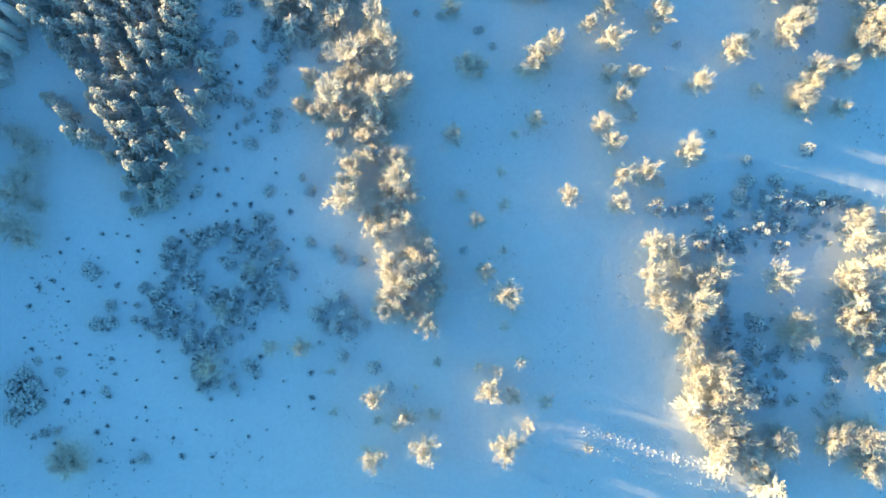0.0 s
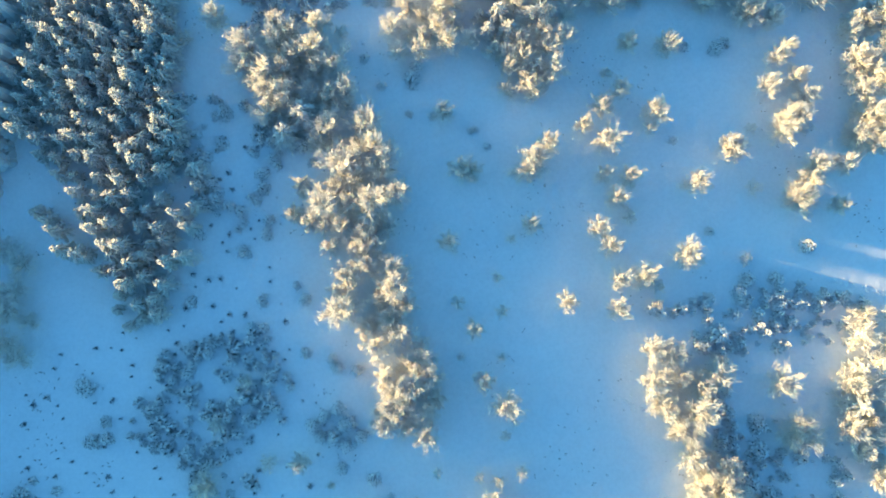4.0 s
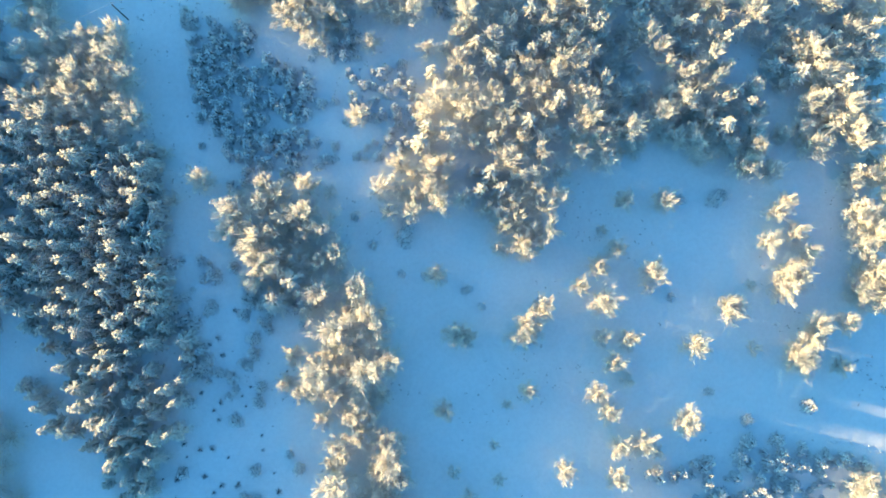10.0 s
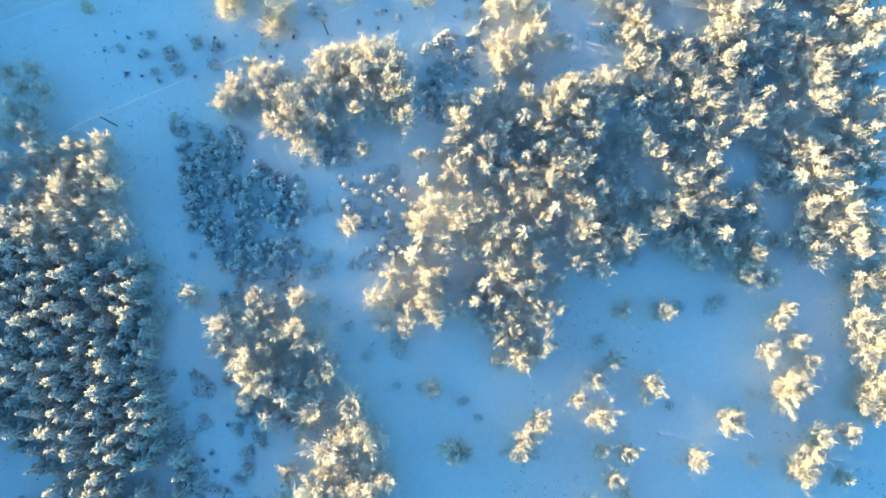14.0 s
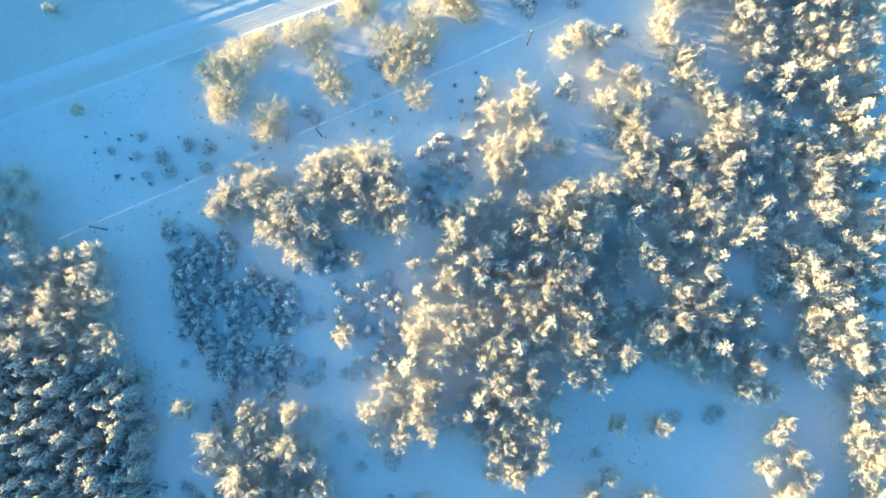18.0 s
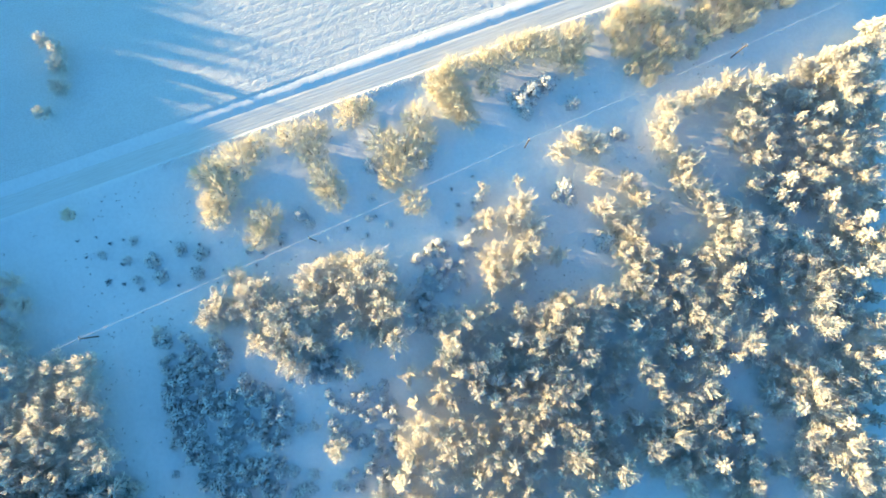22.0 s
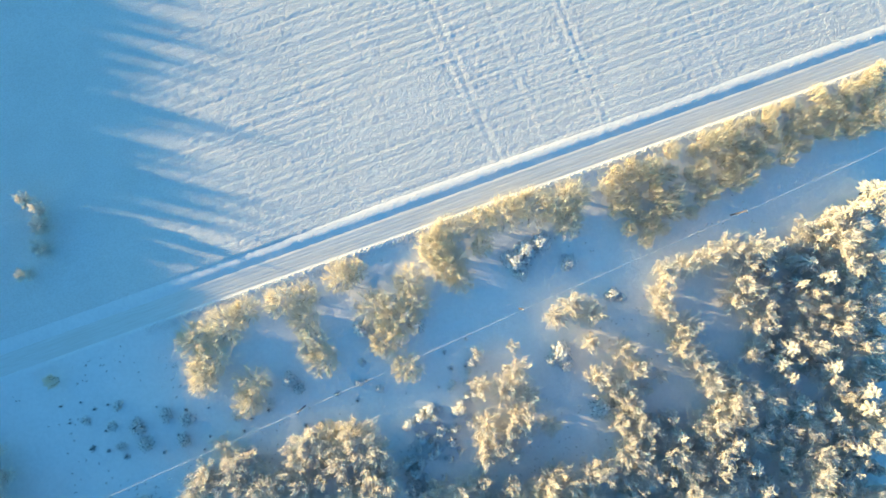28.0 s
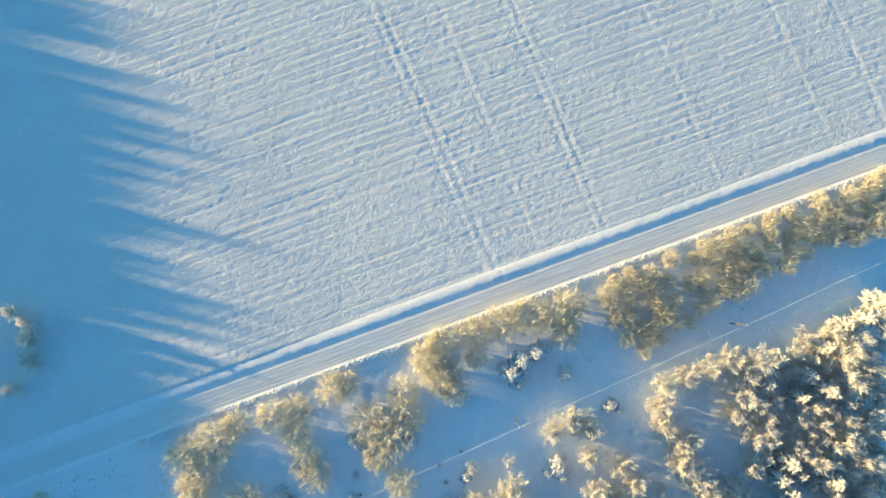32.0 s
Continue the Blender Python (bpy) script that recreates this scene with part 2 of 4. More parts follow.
# ---- kinds of trees, each one metre wide from the trunk out and one metre tall unless said ----
def birch(rng, limbs_out, limbs_in, fingers, fine, name="frosted_birch", thick=0.03, skirt=110):
    """A frosted broadleaved tree: trunk, limbs, and plumes of thick frosted twigs along the limbs. Radius 1, height 1."""
    tree = new(name)
    wood, limbs, crown = Shape(), Shape(), Shape()
    lean = Vector((rng.uniform(-0.1, 0.1), rng.uniform(-0.1, 0.1), 0))
    wood.tube([(0, 0, -0.05), lean * 0.3 + Vector((0, 0, 0.35)), lean + Vector((0, 0, 0.85))], [0.055, 0.04, 0.012])
    start = rng.uniform(0, 6.28)
    for k in range(limbs_out + limbs_in):
        inner = k >= limbs_out
        a = start + 6.283 * (k - limbs_out) / limbs_in + 0.5 if inner else start + 6.283 * k / limbs_out
        a += rng.gauss(0, 0.28)
        out = rng.uniform(0.2, 0.48) if inner else rng.uniform(0.58, 0.9)
        high = rng.uniform(0.80, 0.97) if inner else rng.uniform(0.45, 0.78)
        foot = lean * 0.5 + Vector((0, 0, rng.uniform(0.45, 0.6) if inner else rng.uniform(0.2, 0.42)))
        tip = lean * 0.6 + Vector((out * math.cos(a), out * math.sin(a), high))
        mid = foot.lerp(tip, 0.55) + Vector((0, 0, 0.07))
        limbs.tube([foot, mid, tip], [0.026, 0.016, 0.006], 4)
        side = Vector((-math.sin(a), math.cos(a), 0))

        def at(u):
            return foot.lerp(mid, u / 0.55) if u < 0.55 else mid.lerp(tip, (u - 0.55) / 0.45)

        along = (tip - mid).normalized()
        for j in range(fingers):
            u = 0.25 + 0.72 * (j + rng.random()) / fingers
            way = along * rng.uniform(0.35, 0.9) + side * (1 if j % 2 else -1) * rng.uniform(0.3, 1.0) + Vector((0, 0, rng.uniform(-0.25, 0.5)))
            long = (0.36 - 0.17 * u) * rng.uniform(0.6, 1.3)
            crown.finger(at(u), at(u) + way.normalized() * long, thick * rng.uniform(0.6, 1.25), rng.uniform(0.45, 0.75))
        crown.finger(at(0.85), tip + along * rng.uniform(0.06, 0.14), thick)
        for j in range(fine):
            u = rng.uniform(0.15, 1.0)
            foot2 = at(u) + Vector((rng.gauss(0, 0.09), rng.gauss(0, 0.09), rng.gauss(0, 0.05)))
            way = along * 0.6 + Vector((rng.gauss(0, 0.6), rng.gauss(0, 0.6), rng.gauss(0.1, 0.45)))
            crown.spike(foot2, foot2 + way.normalized() * rng.uniform(0.12, 0.3), rng.uniform(0.010, 0.018))
    for j in range(skirt):
        a, out, z = rng.uniform(0, 6.28), rng.uniform(0.05, 0.6), rng.uniform(0.04, 0.5)
        foot = Vector((out * math.cos(a), out * math.sin(a), z))
        way = Vector((math.cos(a) + rng.gauss(0, 0.5), math.sin(a) + rng.gauss(0, 0.5), rng.gauss(0.3, 0.5))).normalized() * rng.uniform(0.16, 0.32)
        crown.spike(foot, foot + way, rng.uniform(0.018, 0.03))
    part("trunk", wood, BIRCH_BARK, tree)
    tagged(part("branchwork", limbs, BIRCH_BARK, tree), kind="stuff")
    tagged(part("crown", crown, FROST, tree), kind="stuff")
    return tree


def conifer(rng, levels, arms, name, needle, twigs, snow, low=0.1, round_top=1.0, core=0.3, thick=0.03, load=0.085, forks=2, cover=None):
    """A conifer: trunk, whorls of feathery boughs round a dense heart, and fingers of snow lying along the boughs. Radius 1, height 1."""
    tree = new(name)
    wood, needles, white = Shape(), Shape(), Shape()
    wood.tube([(0, 0, -0.05), (0, 0, 0.5), (0, 0, 0.97)], [0.06, 0.035, 0.006], 5)
    needles.tube([(0, 0, low), (0, 0, low + 0.2), (0, 0, 0.9)], [core * 0.9, core, 0.03], 7)
    for k in range(levels):
        u = k / (levels - 1)
        z = low + (0.93 - low) * u
        n = max(4, round(arms * (1 - 0.35 * u)))
        turn = rng.uniform(0, 6.28)
        for j in range(n):
            yaw = turn + 2 * math.pi * j / n + rng.gauss(0, 0.16)
            long = (0.16 + 0.84 * (1 - u) ** round_top) * rng.uniform(0.72, 1.18)
            rise, droop = rng.uniform(0.10, 0.26) * (0.5 + u), rng.uniform(0.12, 0.28)
            foot = Vector((0, 0, z + rng.gauss(0, 0.02)))
            mid, tip = needles.bough(foot, yaw, long, rise, droop, twigs, thick * (0.6 + 0.6 * long), rng)
            if rng.random() < snow:
                lift = Vector((0, 0, 0.05))
                w = load * (0.35 + 0.65 * long) * rng.uniform(0.75, 1.25)
                white.finger(foot.lerp(mid, 0.6) + lift, tip + lift, w, rng.uniform(0.45, 0.75))
                ahead, side = Vector((math.cos(yaw), math.sin(yaw), 0)), Vector((-math.sin(yaw), math.cos(yaw), 0))
                for f in range(forks):
                    p = mid.lerp(tip, rng.uniform(0.05, 0.6)) + lift
                    white.finger(p, p + (ahead * rng.uniform(0.5, 0.9) + side * (1 if f % 2 else -1) * rng.uniform(0.6, 0.9)) * long * rng.uniform(0.22, 0.36) - Vector((0, 0, 0.04 * long)), w * 0.8)
    white.finger(Vector((0, 0, 0.86)), Vector((0, 0, 1.0)), 0.06)
    part("trunk", wood, BARK, tree)
    tagged(part("crown", needles, needle, tree), kind="stuff")
    tagged(part("snow_load", white, cover or LOAD, tree, "white snow lying on the boughs"), kind="stuff")
    return tree


def willow(rng, stems, name="willow_bush"):
    """A shrub of many thin frosted rods from one root, soft at its outline. Radius 1, height 1."""
    bush = new(name)
    wood, crown = Shape(), Shape()
    for k in range(stems):
        a, out = rng.uniform(0, 6.28), math.sqrt(rng.uniform(0.0, 1)) * 0.74
        root = Vector((math.cos(a), math.sin(a), 0)) * out * 0.5
        tip = Vector((math.cos(a) * out, math.sin(a) * out, (1 - 0.45 * out * out) * rng.uniform(0.3, 0.9)))
        mid = root.lerp(tip, 0.55) + Vector((0, 0, 0.1))
        if k % 8 == 0:
            wood.tube([root + Vector((0, 0, -0.03)), mid, mid.lerp(tip, 0.4)], [0.012, 0.008, 0.003], 3)
        for j in range(10):
            foot = mid.lerp(tip, rng.uniform(-0.5, 1.0))
            way = Vector((math.cos(a) * 0.7 * out + rng.gauss(0, 0.4), math.sin(a) * 0.7 * out + rng.gauss(0, 0.4), rng.uniform(0.3, 1.1))).normalized()
            crown.spike(foot, foot + Vector((way.x, way.y, way.z * 0.8)) * rng.uniform(0.14, 0.34), rng.uniform(0.005, 0.009))
        if k % 3 == 0:
            foot = mid.lerp(tip, rng.uniform(0.1, 0.9))
            way = Vector((math.cos(a) * out + rng.gauss(0, 0.4), math.sin(a) * out + rng.gauss(0, 0.4), rng.uniform(0.1, 0.7))).normalized()
            crown.finger(foot, foot + way * rng.uniform(0.08, 0.16), rng.uniform(0.014, 0.024))
    tagged(part("rootstock", wood, BARK, bush), kind="stuff")
    tagged(part("brush", crown, RIME, bush), kind="stuff")
    return bush


# ---- ground ----
RELIEF = {}


def rough(x, y, size, seed):
    """Smooth random relief between -1 and 1 at the places x, y (arrays), with bumps of that size."""
    if seed not in RELIEF:
        RELIEF[seed] = np.random.RandomState(seed).uniform(-1, 1, (256, 256))
    grid = RELIEF[seed]
    u, v = x / size + 1000.3, y / size + 1000.7
    i, j = np.floor(u).astype(int), np.floor(v).astype(int)
    a, b = u - i, v - j
    a, b = a * a * (3 - 2 * a), b * b * (3 - 2 * b)
    i, j, i1, j1 = i % 256, j % 256, (i + 1) % 256, (j + 1) % 256
    return (grid[i, j] * (1 - a) + grid[i1, j] * a) * (1 - b) + (grid[i, j1] * (1 - a) + grid[i1, j1] * a) * b


def step(x, a, b):
    t = np.clip((x - a) / (b - a), 0, 1)
    return t * t * (3 - 2 * t)


ROAD_S, ROAD_N, FIELD_S = 160.3, 164.3, 166.7     # edges of the road and of the field beyond it


def land(x, y):
    """Height of the snow surface, apart from field and road."""
    h = 0.22 * rough(x, y, 31, 1) + 0.08 * rough(x, y, 7, 2) + 0.055 * rough(x, y, 1.7, 3) + 0.05 * rough(x, y, 0.8, 4)
    corridor = step(y, ROAD_S - 3, ROAD_S) * (1 - step(y, FIELD_S, FIELD_S + 2))
    h = h * (1 - 0.85 * corridor)
    h -= 0.7 * (1 - 0.5 * step(y, ROAD_S - 9, ROAD_S - 3) - 0.5 * step(y, ROAD_S - 2.4, ROAD_S - 0.8)) * step(y, 85, 112)             # the land falls away from the road, lowered so that it lies in shade
    clods = np.clip(rough(x, y, 0.9, 5) + 0.2, 0, 1)
    h += (0.03 + 0.12 * clods) * np.exp(-(((y - ROAD_S + 0.95) / 0.8) ** 2))          # ridge left by the plough, south side
    h += (0.17 + 0.07 * clods) * np.exp(-(((y - FIELD_S + 0.9) / 0.42) ** 2))             # ridge on the field's side
    h -= 0.09 * step(y, ROAD_S - 0.5, ROAD_S + 0.3) * (1 - step(y, ROAD_N, ROAD_N + 1.2))
    return h


def steps(lo, hi, fine, reach):
    """Grid lines that are fine between lo and hi and widen out to reach on either side."""
    out, far, gap = [], 0.0, fine
    while far < reach:
        gap *= 1.25
        far += gap
        out.append(far)
    return np.concatenate([lo - np.array(out[::-1]), np.arange(lo, hi + fine / 2, fine), hi + np.array(out)])


def sheet(name, xs, ys, height, mat):
    x, y = np.meshgrid(xs, ys)
    v = np.stack([x, y, height(x, y)], -1).reshape(-1, 3)
    n, m = len(xs), len(ys)
    k = (np.arange(m - 1)[:, None] * n + np.arange(n - 1)).ravel()
    faces = np.stack([k, k + 1, k + n + 1, k + n], 1)
    data = bpy.data.meshes.new(name)
    data.vertices.add(len(v))
    data.vertices.foreach_set("co", v.ravel())
    data.loops.add(faces.size)
    data.loops.foreach_set("vertex_index", faces.ravel())
    data.polygons.add(len(faces))
    data.polygons.foreach_set("loop_start", np.arange(0, faces.size, 4))
    data.polygons.foreach_set("use_smooth", np.ones(len(faces), bool))
    data.materials.append(mat)
    data.update(calc_edges=True)
    data.validate()
    return new(name, data)


FIELD_X, FIELD_Y = (-48.0, 205.0), (FIELD_S, 290.0)


def inside_field(x, y, inset):
    return (step(x, FIELD_X[0] + inset, FIELD_X[0] + inset + 1) * (1 - step(x, FIELD_X[1] - inset - 1, FIELD_X[1] - inset))
            * step(y, FIELD_Y[0] + inset, FIELD_Y[0] + inset + 1) * (1 - step(y, FIELD_Y[1] - inset - 1, FIELD_Y[1] - inset)))


def ground_height(x, y):
    on_road = step(y, ROAD_S + 0.2, ROAD_S + 0.5) * (1 - step(y, ROAD_N - 0.5, ROAD_N - 0.2))
    return land(x, y) - 0.8 * inside_field(x, y, 0.8) - 0.25 * on_road


def road_height(x, y):
    ruts = sum(np.exp(-(((y - c - 0.12 * rough(x, y * 0, 17, 11)) / 0.16) ** 2)) for c in (161.1, 161.7, 162.8, 163.4))
    edge = step(y, ROAD_S, ROAD_S + 0.4) * (1 - step(y, ROAD_N - 0.4, ROAD_N))
    return land(x, y) + edge * (0.03 - 0.014 * ruts + 0.012 * rough(x * 0.25, y, 0.2, 12)) - 0.02 * (1 - edge)


def field_height(x, y):
    """Snowed-over furrows along the road, clods, and wheel ruts across."""
    h = 0.22 * rough(x, y, 31, 1)
    ploughed = (y + 0.25 * rough(x, y, 9, 21)) / 1.9
    furrow = np.sin(2 * math.pi * ploughed)
    h -= 0.045 * np.exp(-(((ploughed % 1.0 - 0.5) / 0.1) ** 2)) * np.clip(0.75 + 0.9 * rough(x * 0.08, y, 1.9, 30), 0, 1)
    h += 0.008 * furrow + 0.018 * rough(x, y * 0.8, 0.5, 22) + 0.012 * rough(x, y, 1.0, 23) + 0.022 * rough(x, y, 0.42, 26) + 0.01 * rough(x, y, 3.5, 28)
    h -= 0.014 * step(rough(x * 0.015, y, 0.8, 24), 0.35, 0.6) + 0.014 * rough(x * 0.03, y, 0.5, 29)
    for at, wide in ((74.0, 0.5), (76.2, 0.5), (87.0, 0.4), (99.5, 0.5), (101.4, 0.4), (126.0, 0.5), (150.5, 0.45), (162.5, 0.5)):
        track = at + 0.06 * (215 - y) * (0.6 if at > 80 else 1.6) / 2 + 0.5 * rough(x * 0, y, 23, 25)
        h += (-0.035 * np.exp(-(((x - track) / wide) ** 2)) + 0.025 * np.exp(-(((x - track - 1.0) / 0.5) ** 2))) * (0.85 + 0.35 * rough(x * 0, y + at, 5, 27))
    rim = inside_field(x, y, 0.0)
    return rim * h + (1 - rim) * (land(x, y) - 0.05) + 0.02


ground = sheet("ground", steps(-100, 185, 0.7, 3200), steps(-70, 182, 0.65, 3200), ground_height, SNOW)
tagged(ground, "deep lumpy white snow over rough pasture", "ground", kind="structure")
road = sheet("road", np.arange(-260, 420, 1.0), np.arange(ROAD_S - 0.1, ROAD_N + 0.15, 0.1), road_height, PACKED)
tagged(road, "packed snow farm road with wheel ruts", "road", kind="structure")
field = sheet("field", np.arange(FIELD_X[0], FIELD_X[1] + 0.01, 0.42), np.arange(FIELD_Y[0], FIELD_Y[1] + 0.01, 0.22), field_height, FIELD)
tagged(field, "ploughed field under snow with furrows and ruts", "field", kind="structure")


def level(x, y):
    return float(ground_height(np.array([x]), np.array([y]))[0])


# ---- planting ----
def within(x, y, area):
    hit = False
    for k, (x0, y0) in enumerate(area):
        x1, y1 = area[k - 1]
        if (y0 > y) != (y1 > y) and x < (x1 - x0) * (y - y0) / (y1 - y0) + x0:
            hit = not hit
    return hit


def scatter(rng, area, gap, taken=(), loose=1.0):
    """Uneven places inside an outline, one for about each square of the gap; the looser, the closer two may stand."""
    xs, ys = [p[0] for p in area], [p[1] for p in area]
    size = abs(sum(a[0] * b[1] - b[0] * a[1] for a, b in zip(area, area[1:] + area[:1]))) / 2
    out = []
    least = gap * loose
    for _ in range(int(9 * (max(xs) - min(xs)) * (max(ys) - min(ys)) / gap**2)):
        if loose < 1 and len(out) > 0.85 * size / gap**2:
            break
        x, y = rng.uniform(min(xs), max(xs)), rng.uniform(min(ys), max(ys))
        if within(x, y, area) and all((x - a) ** 2 + (y - b) ** 2 > least * least for a, b in out) and all((x - t[0]) ** 2 + (y - t[1]) ** 2 > (0.45 * gap + 0.45 * t[2]) ** 2 for t in taken):
            out.append((x, y))
    return out


def plant(kinds, rng, x, y, radius, height):
    tree = copy_thing(kinds[rng.randrange(len(kinds))], Matrix.Translation((x, y, level(x, y) - 0.02 * height)) @ Matrix.Rotation(rng.uniform(0, 6.28), 4, "Z") @ Matrix.Diagonal((radius, radius, height, 1)))
    return tree


rng = random.Random(7)
BIG_BIRCHES = [tagged(birch(rng, 12, 11, 16, 90, "old_birch", 0.017, 300), "wide old birch in a fluffy coat of frost", "tree", "old birches") for _ in range(3)]
BIRCHES = [tagged(birch(rng, 10, 7, 14, 40, "frosted_birch", 0.025), "white hoarfrosted birch with a fluffy twig crown", "tree", "birches in the snow") for _ in range(6)]
# the next two are more frosted birches, kept as kinds of their own
GROVE_BIRCHES = [tagged(birch(rng, 8, 5, 12, 42, "frosted_aspen", 0.024, 70), "frost-white birch in a dense grove", "tree", "aspens of the grove") for _ in range(6)]
LOOSE_BIRCHES = [tagged(birch(rng, 9, 6, 13, 40, "frosted_alder", 0.024, 90), "frosted birch in a loose row of trees", "tree", "alders in rows") for _ in range(5)]
SMALL_BIRCHES = [tagged(birch(rng, 7, 4, 10, 16, "birch_sapling", 0.042, 60), "small frosted birch sapling standing in snow", "sapling", "birch saplings") for _ in range(4)]
FOREST = [tagged(conifer(rng, 8, arms, "forest_spruce", RIMED, 6, 0.85, 0.25, top, core, 0.032, 0.07, 2, FROST), "tall snow-laden spruce in the dense wood", "tree", "forest spruces") for arms, top, core in ((7, 0.9, 0.26), (8, 0.7, 0.3), (7, 1.1, 0.24), (9, 0.6, 0.32), (6, 0.8, 0.26))]
PINES = [tagged(conifer(rng, 7, 8, "snowy_pine", RIMED, 5, 0.9, 0.25, 0.7, 0.28, 0.03, 0.08, 2, FROST), "snow-covered young pine with bright boughs", "tree", "pines in the grove") for _ in range(5)]
PLANTED = [tagged(conifer(rng, 5, 7, "planted_spruce", NEEDLE, 3, 0.95, 0.12, 0.9, 0.15, 0.034, 0.165, 3), "small planted spruce with snow on its boughs", "sapling", "spruces of the plantation") for _ in range(5)]
WILD = [tagged(conifer(rng, 5, 7, "wild_spruce", NEEDLE, 3, 0.9, 0.12, 0.9, 0.15, 0.034, 0.155, 3), "self-sown dark spruce half buried in snow", "sapling", "spruces of the thicket") for _ in range(5)]
SEEDLINGS = [tagged(conifer(rng, 3, 6, "spruce_seedling", NEEDLE, 4, 0.6, 0.12, 0.8, 0.2, 0.05, 0.11, 0), "tiny dark spruce seedling poking out of snow", "seedling", "spruce seedlings") for _ in range(4)]
YOUNG = [tagged(conifer(rng, 5, 7, "young_spruce", NEEDLE, 3, 1.0, 0.10, 0.9, 0.15, 0.034, 0.17, 3), "low dark green spruce sapling dusted with snow", "sapling", "young spruces") for _ in range(5)]
LARGE_YOUNG = [tagged(conifer(rng, 6, 9, "young_spruce", NEEDLE, 6, 0.95, 0.08, 0.75, 0.17, 0.026, 0.14), "broad young spruce under a cover of snow", "sapling", "young spruces") for _ in range(4)]
WILLOWS = [tagged(willow(rng, 165), "tan willow bush with frosted rods", "bush", "willow bushes by the road") for _ in range(4)]
MODELS = LOOSE_BIRCHES + BIG_BIRCHES + BIRCHES + GROVE_BIRCHES + PLANTED + WILD + SEEDLINGS + SMALL_BIRCHES + FOREST + PINES + YOUNG + LARGE_YOUNG + WILLOWS

# places in the plan: x, y and crown radius in metres, from the field down
BIRCH_A = [(115.1, 135.3, 2.6), (101.6, 135, 2.4), (110.4, 135, 2.6), (82.1, 134.9, 2.6), (106.3, 134.8, 2.4), (78.1, 133.9, 2), (85.1, 132.6, 2.6), (60.9, 132.6, 1.5), (117.4, 132, 2.9), (68.2, 131.4, 1.3), (98.9, 131.3, 2.4), (10.3, 128.1, 3.6), (114.6, 128.1, 2.9), (-10.2, 128, 0.9), (98.7, 127.7, 2.4), (83.1, 127.2, 1.8), (67.1, 126.9, 2.4), (24.3, 126.7, 3.1), (59.9, 126.5, 2), (1.8, 126.2, 3.1), (27.9, 126, 2.4), (112.2, 125, 2.2), (63.9, 124.5, 2.6), (24.6, 124.1, 2), (102.3, 123.9, 2.4), (88.7, 123.7, 2.4), (99.8, 123.6, 2.4), (34, 123.2, 4), (14.1, 121.7, 4.2), (67.6, 121.7, 2.4), (81.7, 120.5, 2.4), (99.3, 119.9, 2.9)]
BIRCH_B = [(89.6, 119.8, 2.2), (65, 117.9, 2.9), (17.7, 117.6, 3.8), (101.7, 116.9, 2.9), (85, 116.6, 3.1), (93.6, 116.2, 1.5), (32.8, 115.8, 2.9), (12.6, 115.7, 2.7), (59.7, 115, 3.1), (90.3, 114.9, 1.5), (69.8, 114.9, 2), (111.8, 114.4, 2.2), (86.3, 113.8, 2.6), (101.6, 113, 2.9), (31.1, 111.7, 2.2), (82.8, 111.4, 2.4), (86.5, 108.9, 2.9), (108, 108.5, 2.9), (24.2, 107.5, 2), (67.8, 106.4, 2.4), (101.1, 106.2, 2.2), (83.6, 104.2, 2.6), (104.9, 103.7, 3.3), (89.8, 102, 2.9), (125.5, 101, 2), (84.4, 100.2, 3.1), (-23, 100, 1.6), (105.8, 99.5, 2.9), (115.1, 99.4, 1.8), (118, 98.9, 1.5), (92.3, 98.7, 3.1), (116.8, 98, 2.7)]
BIRCH_C = [(109.9, 95, 2.4), (16.4, 93.9, 2), (113.8, 93.1, 2.2), (-16.8, 91.2, 2.4), (-24.1, 90.6, 1.6), (109.9, 90.5, 2), (-5.6, 86.8, 1.8), (103.3, 85, 2.2), (2.8, 83.3, 2.4), (-6.9, 82.9, 2.7), (6.2, 80.9, 1.6), (107.8, 80.9, 1.8), (68.5, 80, 2), (-3.5, 78.7, 2.7), (110, 77.6, 2.2), (-6.5, 76.6, 2.2), (84, 76.5, 2.2), (-14.8, 76.4, 1.1), (104.5, 76, 2.2), (66.1, 75.5, 2), (72.7, 75.5, 1.8), (67.9, 75.4, 1.1), (-0.6, 74.6, 2.2), (76.9, 73.9, 2), (-11.3, 72.6, 2.9), (93.8, 72.4, 2.2), (63.1, 72.4, 2), (81.1, 72.4, 2), (109.4, 71.8, 2), (106.3, 71.7, 1.5), (-3.9, 70, 3.1), (87, 69.1, 1.5)]
BIRCH_D = [(0.3, 68.2, 2.2), (-9.2, 68.2, 1.6), (93.8, 67.8, 1.8), (34.5, 67, 1.8), (3.1, 65.8, 1.6), (36.8, 65, 2.4), (91, 64.6, 2.2), (105.2, 62.9, 1.8), (105.9, 62.1, 2.2), (96, 61.6, 1.8), (89.9, 61.4, 2.4), (96.3, 60.9, 1.3), (90.1, 60.7, 2.2), (39.4, 60.4, 2.2), (-5.2, 59.9, 2), (61, 59.8, 2.2), (34.4, 58.9, 1.6), (20.8, 58.2, 2), (35, 58.2, 1.6), (87.4, 58.2, 2.6), (86, 58.1, 2.4), (42, 57.7, 1.8), (100.4, 57.6, 2.4), (39.4, 57.3, 2.5), (2.8, 57.2, 2.4), (101.5, 56.8, 2.7), (68.3, 56.7, 2.4), (38.9, 55.7, 1.6), (55.2, 55.6, 1.3), (91, 55.2, 2.4), (-10.7, 52.6, 2), (56.2, 51.1, 2)]
